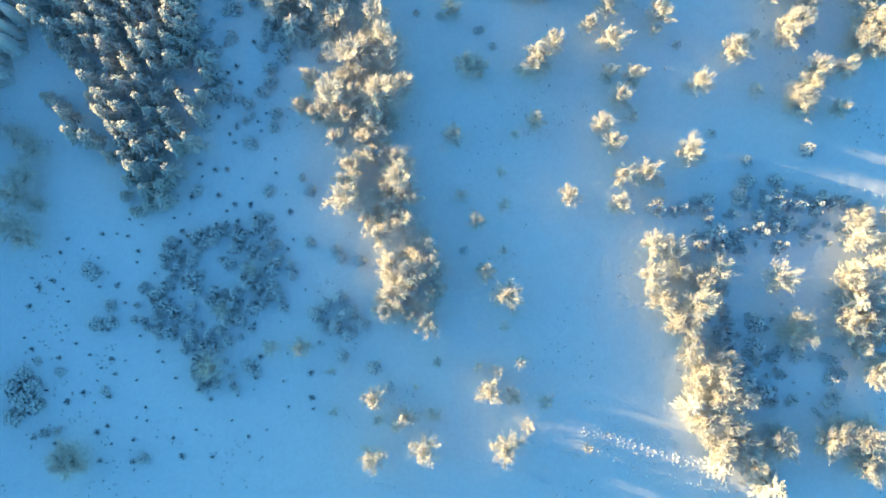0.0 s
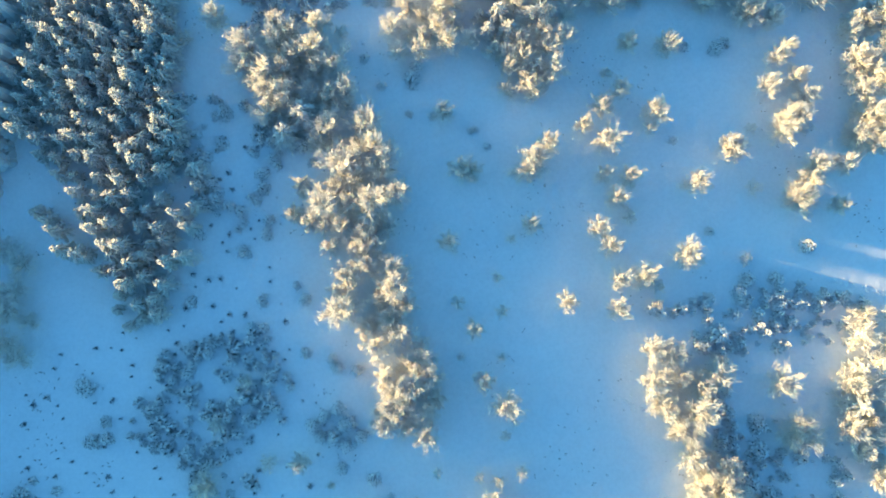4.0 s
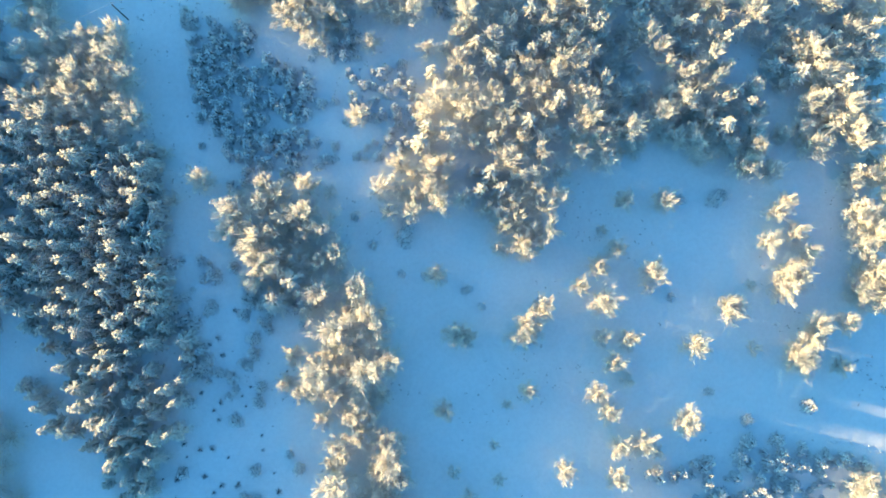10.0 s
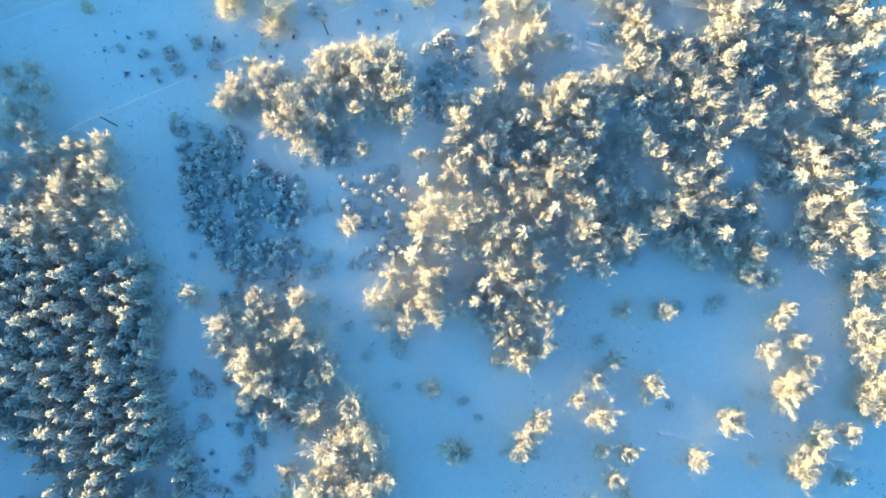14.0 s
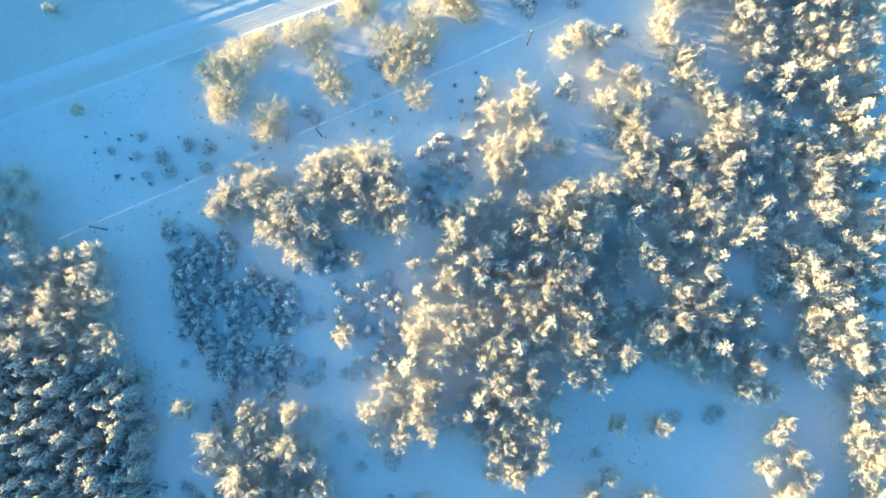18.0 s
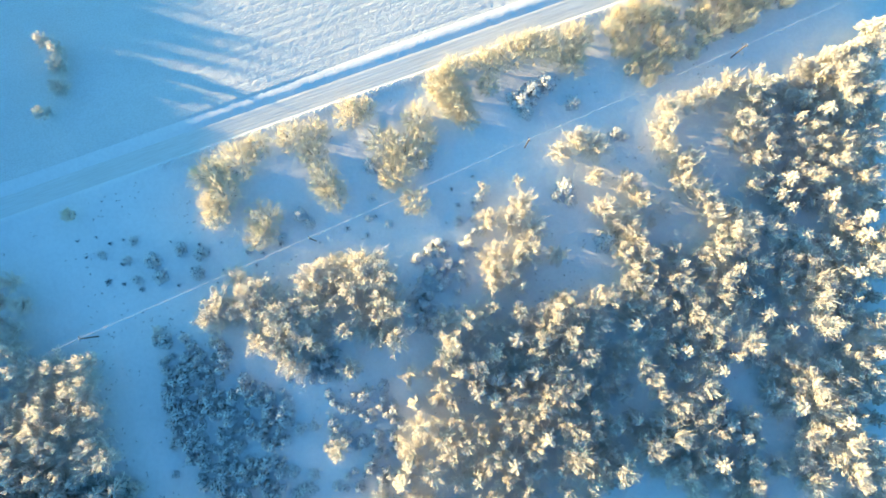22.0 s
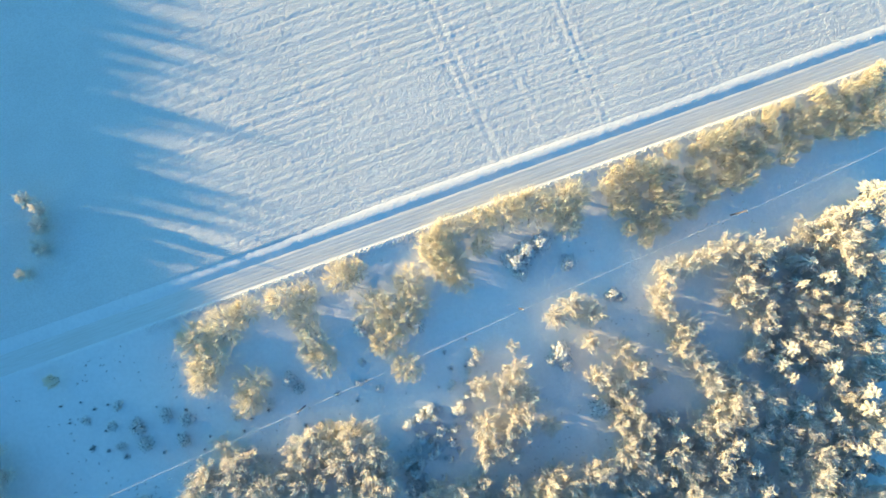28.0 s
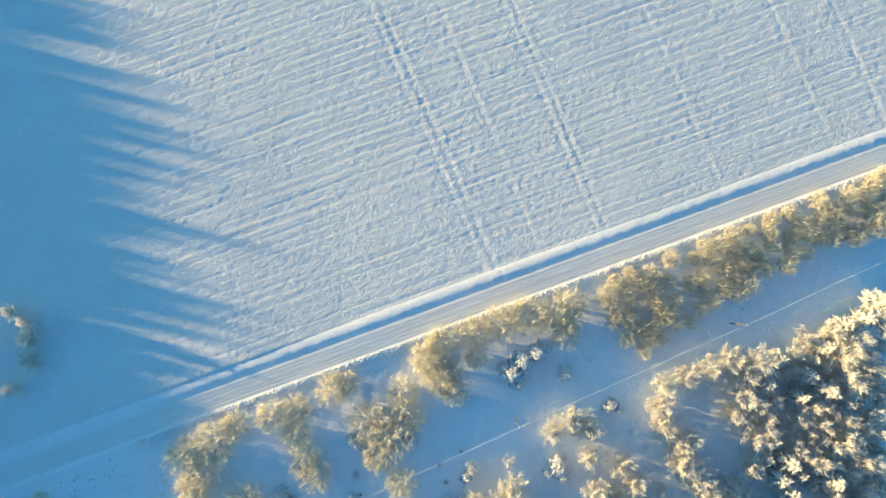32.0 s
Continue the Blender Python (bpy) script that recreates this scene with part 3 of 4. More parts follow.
BIRCH_E = [(0, 51, 2.7), (5, 50.9, 2.9), (-4.2, 50.6, 2.4), (51.7, 48.8, 2.2), (92.3, 48.5, 1.8), (-14.1, 48, 1.7), (105.3, 47.8, 2.2), (109, 47.8, 2.4), (89, 47.2, 2.2), (46.7, 46.6, 1.8), (-2.6, 46.4, 2.7), (20.4, 45.8, 2.5), (-11.6, 45.6, 2), (38.7, 45.3, 2.3), (22.4, 44.5, 1.8), (61.3, 44.5, 2.7), (-9.2, 43.7, 1.8), (-5.3, 43, 2.4), (35.4, 42.9, 2.9), (85.3, 42.3, 2.4), (91.3, 42.1, 2.2), (49.9, 41.8, 2.9), (59.7, 41.8, 1.6), (32.4, 41.3, 2.7), (103.7, 40.9, 2.9), (-0.9, 40.2, 2.8), (107.2, 39.8, 2.7), (3, 39.4, 1.8), (-9.1, 39.4, 1.8), (-4, 37.8, 2.4), (91.6, 37.7, 2.2), (-0.6, 36.5, 2.2)]
BIRCH_F = [(47.2, 35.8, 1.8), (79.4, 35.2, 1.1), (102.6, 35.2, 2.7), (87.8, 34.2, 3.1), (51.9, 33.7, 2.2), (-3, 33.3, 2.7), (-7.8, 33.1, 2.4), (13.3, 32.9, 2), (73.7, 32.9, 2.2), (84.5, 32.6, 2.7), (73.5, 32.5, 2.7), (1.3, 31.4, 2.7), (30, 31, 1.8), (-9.8, 30.2, 2.2), (47.7, 30.2, 2.2), (103.5, 30, 2.9), (25.3, 29.5, 1.1), (63.9, 28.1, 2.5), (99.1, 26.7, 3.1), (-2.9, 26.2, 2), (49.2, 26, 1.6), (42.5, 25.7, 2.2), (1.3, 24, 2.4), (101.7, 24, 2.7), (88.2, 23.8, 2.4), (75, 23.3, 1.6), (20.3, 23.2, 1.1), (-2.9, 22.3, 2.7), (93.7, 22.3, 2.2), (-7.4, 22.1, 2.2), (43.5, 21.7, 2.2), (86.2, 21.5, 2.5)]
BIRCH_G = [(11.2, 20.8, 1.4), (-33.1, 19.6, 1.4), (82.7, 18.7, 3.1), (18.9, 16.5, 1.4), (56.8, 15.1, 2.9), (12.5, 15, 1.8), (42.9, 14.8, 2), (89.7, 14.8, 1.7), (31.6, 14.2, 2), (47.4, 13.9, 2.5), (-41.1, 13.5, 1.6), (0.2, 13, 3.3), (-6.3, 11.6, 2.9), (49.5, 11.5, 1.6), (40.5, 9.6, 2.2), (-3.3, 9.2, 3.8), (1.3, 9.2, 2.7), (48.9, 8.1, 1.1), (15.8, 8, 1), (-6.9, 6, 3.3), (11.1, 4.9, 2), (1, 4.7, 2), (-2.2, 4.3, 3.1), (-33.6, 3.6, 1.6), (-45.6, 3.5, 2.3), (-10, 3.4, 2.2), (-5.9, 1.7, 2), (-27.4, 1.6, 1.8), (44.6, -0, 2.7), (13.6, -1.1, 2.9), (-2.8, -1.2, 2.4), (47.3, -2.3, 2.7)]
BIRCH_H = [(-23.5, -4.5, 0.9), (-75.8, -5.2, 3.2), (42.4, -6.3, 2.9), (11.6, -6.5, 1.1), (47.4, -6.9, 2), (-3.3, -8.9, 1.1), (50.6, -9.5, 2.5), (42.5, -10.9, 2.7), (-17.1, -11.8, 2), (-25.2, -12, 1.1), (-8.7, -12.3, 0.7), (4, -12.4, 1.1), (12.4, -13.9, 1.4), (7.5, -14.1, 1.4), (65.4, -14.2, 2.9), (-17.5, -16.2, 1.1), (45.2, -16.3, 3.3), (-11.8, -16.9, 1.8), (4.7, -17.1, 2.3), (78, -18.2, 2.7), (-14.5, -18.2, 1.4), (-7.2, -18.4, 1.6), (8.6, -19.5, 1.8), (80.6, -20.8, 3.3), (-20.4, -22.4, 2.3), (14.5, -22.5, 1.6), (-10.6, -23.9, 2.5), (65.6, -24.5, 3.6), (47.1, -24.8, 3.1), (80.5, -25.5, 3.1), (50.2, -25.8, 2.2), (9.8, -26, 1.4)]
BIRCH_I = [(74.8, -26.4, 2.9), (43.9, -27.3, 2.4), (4.5, -28.2, 2.7), (75.5, -30.8, 2.2), (46.6, -32.4, 3.8), (19.4, -33.5, 1.1), (42.9, -35.6, 3.3), (47.2, -37, 3.3), (77.1, -37.7, 2.2), (43.7, -40.5, 2.9), (48, -41.9, 3.1), (54.7, -43.2, 3.3), (67, -45.6, 3.1), (63.2, -46.5, 2.7), (70.7, -47.8, 3.8), (69.6, -52.1, 3.3)]
BIRCH_PLACES = [BIRCH_A, BIRCH_B, BIRCH_C, BIRCH_D, BIRCH_E, BIRCH_F, BIRCH_G, BIRCH_H, BIRCH_I]
WILLOW_A = [(64.1, 157.7, 2.5), (70.4, 156.9, 2.5), (75.9, 156.8, 2.9), (81.7, 156.3, 3.2), (20.8, 156.1, 2.3), (40.2, 156, 2.5), (43.8, 156, 1.8), (-19.6, 155.9, 1.1), (90.7, 155.8, 2.3), (27.8, 155.5, 2.5), (59.8, 155.3, 2.7), (60.8, 155.3, 2.7), (32.5, 155, 2.3), (15.3, 154.4, 3.2), (87.1, 154.4, 3.4), (9.7, 153.9, 2.9), (69.4, 152.4, 1.8), (61.7, 151.3, 2.9), (53.4, 151, 2.5), (87.3, 150.9, 2.5), (61.6, 150.8, 2.7), (31, 150.6, 2.3), (10.6, 149.3, 3.2), (44.7, 148.1, 2.9), (62.9, 147.2, 2), (52.8, 146.2, 2.5), (8.7, 146, 2.5), (31.1, 145.6, 2.5), (48.4, 144.1, 3.2), (17.2, 142, 2.9), (31.8, 141.6, 2.5), (45.1, 141.5, 2.7)]
WILLOW_B = [(15.1, 138.8, 2.3), (47.3, 134.8, 2.3), (28.1, 128.3, 1.8), (32, 125.7, 2.9)]
WILLOW_PLACES = [WILLOW_A, WILLOW_B]
SPRUCE_A = [(80.6, 149.1, 2.3), (73.5, 148.6, 1.6), (77.6, 148.3, 2.5), (48.3, 147.3, 2), (-9.7, 146.9, 1.1), (74.7, 146.9, 2.5), (-16.5, 146.3, 1), (40.7, 145.5, 1.6), (50.7, 144.6, 2), (74.9, 144.4, 1.6), (41.3, 144.4, 1.6), (-12, 143.5, 1.1), (84.8, 143.3, 1.8), (-1.1, 142, 1.5), (51.7, 141.8, 1.8), (-7.2, 141.7, 1.7), (42, 140.6, 1), (24.2, 140.2, 1.8), (2.5, 139.8, 1.6), (-11.4, 139, 1.1), (38.9, 138.6, 0.9), (25.3, 138, 1.4), (-6.6, 137.9, 1.7), (19, 137.2, 1.1), (11.6, 136.8, 0.8), (0.6, 136.1, 1.5), (37, 135, 1), (90.8, 134.3, 1.6), (92.2, 133.1, 1.1), (40.4, 132.5, 0.9), (76.8, 126.8, 2.5), (74.8, 126.3, 1.4)]
SPRUCE_B = [(57.8, 125, 1.4), (77.3, 124.8, 1.8), (53.3, 122.9, 1.4), (55.5, 120.6, 1.1), (49.5, 120.6, 1.1), (81, 114.2, 2.5), (39.3, 110.3, 1.1), (19.8, 107.3, 1.1), (17.8, 104.3, 1.1), (28.7, 102.2, 1.4), (7.9, 102.1, 1.6), (24.2, 101.6, 1.6), (20.1, 100.4, 1.4), (10.1, 99.7, 1.4), (13, 99.2, 1.1), (16.2, 98.1, 0.9), (20.5, 96.5, 1.1), (24.2, 96.4, 1.1), (28.5, 94.8, 1.1), (13.8, 94.6, 0.9), (18.5, 94.1, 1.4), (14.3, 93.8, 1), (21.2, 93.2, 1.4), (6.4, 92.4, 1.4), (27, 92.3, 1.4), (23.9, 92.2, 1.4), (10, 90.5, 1.1), (10, 90.1, 0.9), (7.4, 88.4, 1.4), (8.7, 88, 1.4), (5.6, 87.8, 1.4), (20.9, 87.7, 1.4)]
SPRUCE_C = [(13.5, 86.8, 1.1), (14.8, 85.9, 1), (17.7, 85.2, 1.4), (22.4, 84.7, 1.4), (21.4, 82, 1.1), (9.4, 75.2, 1.1), (-17.4, 73.5, 1.4), (-21.8, 73, 1.6), (5.2, 69.7, 1.1), (18.7, 69.5, 1.6), (10.8, 68.4, 1.1), (17.2, 67.5, 2), (-27.4, 65.9, 1.1), (-16.1, 65.3, 1.4), (-12, 65.1, 1.6), (-14.5, 64.3, 1.4), (-18.4, 63.6, 1.4), (-6.8, 62.7, 1.1), (-8.4, 61.4, 1.6), (14.3, 60.9, 0.9), (4.6, 60.7, 0.9), (-28.5, 59.9, 1.6), (18.5, 59, 0.9), (21.6, 58.6, 0.9), (-18, 58.5, 1.6), (-7.8, 57.6, 1.1), (-28.7, 56.9, 1.4), (73, 56, 1.4), (-31.4, 55.9, 1.4), (-18.9, 55.6, 1.6), (-21.6, 54.6, 1.1), (8, 54.6, 0.9)]
SPRUCE_D = [(81.4, 54.2, 1.4), (-25.9, 54.1, 1), (-35.5, 54.1, 1.6), (-20.6, 53.7, 1.1), (79.3, 53.6, 1.8), (26, 53.4, 0.9), (25.1, 53.4, 0.9), (-39.4, 52.9, 1.6), (-33.9, 51.1, 1.6), (-24.7, 50, 1), (-26.1, 49.3, 0.9), (27.3, 49.3, 0.9), (-19.6, 49, 1.4), (-21, 46.4, 1.4), (-26.3, 44.4, 1.6), (64.1, 38.2, 1.1), (-39.3, 38.2, 1.4), (-18.4, 34.6, 1), (-25.7, 33.9, 1.4), (-17.6, 31.3, 1.4), (-29.3, 29.7, 1.1), (-63.9, 28.8, 2.1), (-61.9, 21.2, 1.4), (-20.6, 21.2, 1.3), (-16.2, 18.4, 1.1), (-65.5, 18.3, 1.8), (64.4, 18, 1.1), (-62.5, 17.9, 1.4), (-15.6, 16.4, 1.4), (-78.3, 14.9, 0.9), (-12, 14.7, 1.4), (-81.5, 13.2, 1.8)]
SPRUCE_E = [(-74.6, 11.5, 1.1), (-83.8, 11, 2.3), (8.5, 10.5, 1), (-80, 10.4, 1.8), (69.3, 10.4, 1.4), (81.7, 8.9, 1.8), (-17.9, 8.9, 1.6), (-82.2, 8.3, 2.3), (-21, 8.2, 1.4), (-23.6, 7.2, 1.6), (-80.4, 6.6, 1.8), (67.9, 6.5, 1.8), (56.2, 6.1, 1.1), (-85.1, 5.8, 2.1), (-16.6, 5.6, 1.6), (-17.8, 5.4, 1.6), (-67.2, 5.2, 1), (73.4, 4.8, 1.6), (-22.7, 4.6, 1.4), (65.3, 4.4, 1.6), (-20.5, 3.9, 1.8), (-15.2, 2.3, 1.6), (-18.4, 1.5, 1.6), (-80.6, 1, 1.1), (-77.9, 0.7, 1), (72.1, -0.2, 1.6), (58.1, -1.8, 2.5), (-20.7, -2.3, 1.4), (54.7, -3.1, 1.8), (73, -4.1, 1.6), (-15.5, -6.3, 1.6), (-63.2, -9.5, 1.4)]
SPRUCE_F = [(-13.5, -10.9, 1.1), (51.7, -20.9, 1.6), (59.4, -21, 2.1), (52.9, -22.6, 1.6), (57.8, -25.4, 2.1), (53.4, -30.8, 2.5), (56, -34, 2.3)]
SPRUCE_PLACES = [SPRUCE_A, SPRUCE_B, SPRUCE_C, SPRUCE_D, SPRUCE_E, SPRUCE_F]
FOREST_A = [(-51.1, 116.4), (-28.5, 102.7), (-24.7, 94.1), (-27.1, 84.2), (-30.7, 70.2), (-36.2, 59.4), (-42.4, 48), (-48.4, 50), (-52.7, 58.2), (-55.8, 70.7), (-60.9, 80.5)]
FOREST_N = [(-43.1, 129.3), (-32.6, 129.7), (-23.8, 128.3), (-24, 115.2), (-25, 105), (-35.4, 106.4), (-42.2, 110.1), (-46.4, 118.7)]
FOREST_B = [(-45.8, 118.2), (-41.6, 109.7), (-34.8, 106.1), (-23.9, 103.2), (-29.5, 79), (-32.5, 64.6), (-53.2, 72.2), (-55.5, 86.4)]
FOREST_C = [(-62.8, 67.2), (-54.2, 52.8), (-42.9, 49.2), (-34.6, 55.3), (-28.8, 65.9), (-32, 50.3), (-39.9, 41.9), (-49.3, 44.3), (-56.8, 51.3)]
SHADED_W = [(-70.9, 61.2), (-67, 56.4), (-69.2, 43.1), (-72.8, 37.3), (-76.5, 38.5)]
BIG_GROUP = [(-50.5, 47.6), (-45.4, 45.4), (-44.4, 38.6), (-47.1, 34.9), (-52.3, 36.5), (-53.1, 42)]
THICKET = [(-49.1, 30), (-41.9, 30.7), (-32.9, 29.6), (-27, 29.5), (-23.2, 20.6), (-26.9, 10), (-34.4, 10.1), (-38.2, -1.3), (-44.3, -2.7), (-50.3, 0.3), (-50.3, 8.8), (-59.4, 17.5), (-56.2, 22.9), (-50.5, 22.8)]
SAPLINGS_E = [(43.3, 10.7), (52.5, 6), (65, 6.9), (86.4, -1.2), (90.4, -9.7), (86.2, -14.3), (75.7, -9.8), (59, -9.2), (51.8, 0.8)]
SAPLINGS_F = [(54.3, -12.4), (60.7, -14.4), (60.4, -24.8), (74.1, -32.7), (68.1, -42.1), (53, -35), (45.4, -23.5)]
PLANTATION = [(-11.2, 127.5), (2.1, 120.7), (1.3, 114.7), (11.1, 106.1), (7.2, 100.1), (6.2, 91.9), (-0.7, 85.9), (-9.9, 88.7), (-11.6, 96), (-13.4, 105.2), (-16.8, 96.7), (-14.6, 106.9)]
STRIP = [(-29.8, 81), (-20, 77.7), (-21.7, 68.4), (-32.2, 61.1), (-25.4, 56.4), (-24.3, 52.4), (-34.2, 54.6), (-31.4, 71.7)]
STRIP_B = [(-13.3, 91.7), (-10.3, 85.6), (-16.1, 78.8), (-13.1, 65.5), (-14, 54.9), (-17.4, 66.9)]
MASS = [(34.7, 103.3), (45.5, 104.9), (51.1, 110.2), (54.2, 105.4), (63.9, 105.6), (76.2, 104.2), (71.8, 97.7), (67.6, 93.1), (62.8, 87), (69.3, 80.4), (67.9, 72.4), (60.4, 66.9), (52.6, 69.7), (42.5, 55.8), (34.4, 62.3), (35.4, 71.3), (28.7, 69.1), (16.3, 70.1), (13.7, 79.3), (26.5, 84), (31.6, 92.9)]
MASS_TOP = [(57, 119.3), (63.2, 119.6), (61.3, 111.5), (56.2, 110.9), (55.3, 114.9)]
EAST = [(83.2, 111.1), (90, 109.8), (107.8, 103.3), (98.5, 94.2), (98.6, 85.5), (91.8, 80.6), (90.6, 75), (79.7, 77.8), (75, 90.4)]
EAST_LOW = [(72.7, 80.6), (90.3, 72.9), (92.2, 68.6), (78.6, 65.1), (73.6, 70.5), (71, 76.3)]
EAST_MID = [(105, 83.2), (113.2, 76.5), (109.5, 62), (105.7, 58.6), (101.2, 71.1)]
EAST_FAR = [(122.4, 98), (131.9, 94.6), (120.8, 68.8), (114.8, 68.6), (116.1, 80.3)]
EAST_DEEP = [(115.8, 68.2), (120.3, 67.8), (111.4, 47), (106.8, 49.9), (108.5, 62.4)]
GROVE = [(126.3, 132.5), (146.1, 130.4), (124.8, 79.9), (120.5, 86.2), (124.4, 95.4), (120.3, 108.9), (124, 113.7), (120.2, 123.6)]
GROVE_N = [(124, 133.7), (147.7, 137), (133.5, 102.5), (128.2, 109), (120, 111.9), (122, 122.8)]
HEDGE = [(96.2, 155.7), (101.9, 158), (119.2, 158.1), (138.1, 158.8), (159.2, 158.9), (154.9, 148.4), (144, 148.6), (132.2, 147.2), (120.8, 146.3), (110, 144), (99.6, 142.2), (96.1, 149)]
OLD_GROUP = [(0.3, 128.3), (9.1, 132.7), (19.9, 125.0), (26.4, 129.6), (35.5, 127.5), (38.4, 116.9), (33.2, 107.6), (26.1, 115.1), (16.5, 111.8), (7.6, 117.5)]
ROW_W = [(-11.3, 54.3), (-1.6, 54.9), (8.6, 53.0), (7.3, 44.7), (2.3, 36.4), (3.6, 31.2), (1.9, 19.8), (-5.1, 16.1), (-11.1, 21.5), (-11.1, 31.0), (-10.3, 41.6)]
ROW_WN = [(-14.7, 71.6), (10.7, 63.7), (6.4, 53.7), (-3.8, 55.6), (-11.2, 62.9)]
ROW_E = [(43.5, 3.1), (50.6, -0.4), (57.9, -9.7), (47.4, -19.1), (42.5, -16.4), (40.5, -5.4)]
ROW_ES = [(43.1, -21.2), (53.6, -24.5), (49.0, -43.2), (51.6, -51.8), (41.7, -44.2), (40.5, -31.7)]
STAND_W = [(-13.3, 86.1), (-5.4, 88.4), (7.3, 82.9), (4.3, 66.6), (-2.1, 65.1), (-11.7, 68.4), (-16.4, 76.1)]
EDGE_E = [(106.0, 49.3), (113.4, 48.0), (102.6, 22.1), (98.8, 27.0)]
RIM_SE = [(82.4, -5.4), (92.5, -7.3), (78.8, -41.8), (75.8, -31.7), (77.7, -20.6)]
YOUNG_SE = [(51.1, -0.9), (60.8, -4.2), (55.2, -18.7), (61.5, -30.0), (54.4, -29.9), (50.2, -19.3)]
SHADED_A = [(67.8, 95.1), (75.4, 92.3), (67.8, 66.8), (60.3, 69.5), (59.8, 80.7)]
SHADED_B = [(74.7, 81.4), (90.4, 74.4), (85.9, 60.2), (76.3, 63.7), (71.1, 75.3)]
SHADED_C = [(95.9, 84.8), (108.9, 80.1), (115.3, 71.5), (108.3, 58.0), (99.8, 61.2), (99.9, 73.4)]
EAST_GAP = [(103.3, 103.5), (120.6, 99.7), (114.1, 84.3), (101.3, 86.5), (98.6, 95.0)]
EAST_TOP = [(114.6, 134.4), (127.5, 132.3), (133.5, 122.5), (126.1, 107.7), (116.8, 106.1), (113.6, 119.7)]
EAST_RIM = [(105.8, 112.6), (113.8, 104.8), (123.2, 97.7), (117.1, 88.9), (109.8, 95.2), (102.2, 100.4)]
MASS_N = [(44.6, 112.2), (60.4, 108.3), (58.6, 97.1), (43.1, 101.5)]
MASS_E = [(65.1, 106.0), (77.1, 103.5), (69.3, 93.1), (62.9, 100.5)]
UNDER_BIRCH = [(11.1, 117.0), (22.8, 115.7), (20.9, 106.4), (10.3, 108.7)]
SAPLINGS_K = [(39.5, 118.6), (45.1, 116.6), (43.3, 108.4), (39.8, 109.0)]
SAPLINGS_M = [(16.6, 103.8), (32.6, 101.6), (26.6, 84.7), (14.6, 87.9)]
SAPLINGS_N = [(44.3, 125.4), (59.7, 132.3), (58.2, 121.6), (45.1, 109.1), (40.3, 114.5)]
CLEARING = [(-72.9, 37.6), (-56.7, 37.3), (-45.4, 36), (-39.4, 45), (-22.1, 68.2), (-14, 70.7), (-20.8, 39.1), (-22.9, 24.1), (-20, 2), (-25.9, -9.8), (-45.6, -14.8), (-83.6, -4.8), (-81.5, 21.7)]
CLEARING_E = [(60.9, -14.5), (77.1, -19.7), (70.4, -43), (61.6, -41.3), (56.6, -29.4)]
UNDER_LINE = [(-22.5, 151.7), (-0.2, 146.1), (25.1, 134.5), (50.7, 137.7), (67.7, 136.6), (71.9, 121.4), (58.8, 126.1), (40.3, 129.1), (21.7, 124.7), (-3.4, 132.6), (-23.9, 143.6)]
ROUGH_S = [(18.8, -29.8), (31.2, -31.4), (44.4, -47.0), (43.0, -51.0), (28.8, -44.8), (21.6, -35.2)]
ROUGH_W = [(2.2, 154.1), (7, 157.4), (10.9, 143.5), (18.9, 138.1), (15.6, 135.6), (5.1, 140.6), (-1.1, 147.8)]
ROUGH_E = [(37.9, 4.8), (46, -9.8), (44.1, -18.5), (35.2, -9.8)]
NW = [(-38.2, 150.3), (-33.2, 147.2), (-32.8, 140.9), (-36.6, 132.4), (-43.3, 133.6)]
NW_B = [(-13.2, 193.3), (-10.8, 190.1), (-13.2, 180.8), (-18.3, 177)]
THICKETS = [(THICKET, 1.5, WILD), (CLEARING, 4.2, SEEDLINGS), (CLEARING_E, 4.2, YOUNG), (SAPLINGS_E, 1.9, YOUNG), (SAPLINGS_F, 2.4, YOUNG), (YOUNG_SE, 1.8, YOUNG), (PLANTATION, 1.55, PLANTED), (STRIP, 1.6, WILD), (STRIP_B, 1.5, WILD), (UNDER_BIRCH, 1.9, PLANTED), (SAPLINGS_K, 1.7, PLANTED), (SAPLINGS_M, 2.3, PLANTED), (SAPLINGS_N, 2.4, PLANTED), (UNDER_LINE, 5.0, SEEDLINGS)]
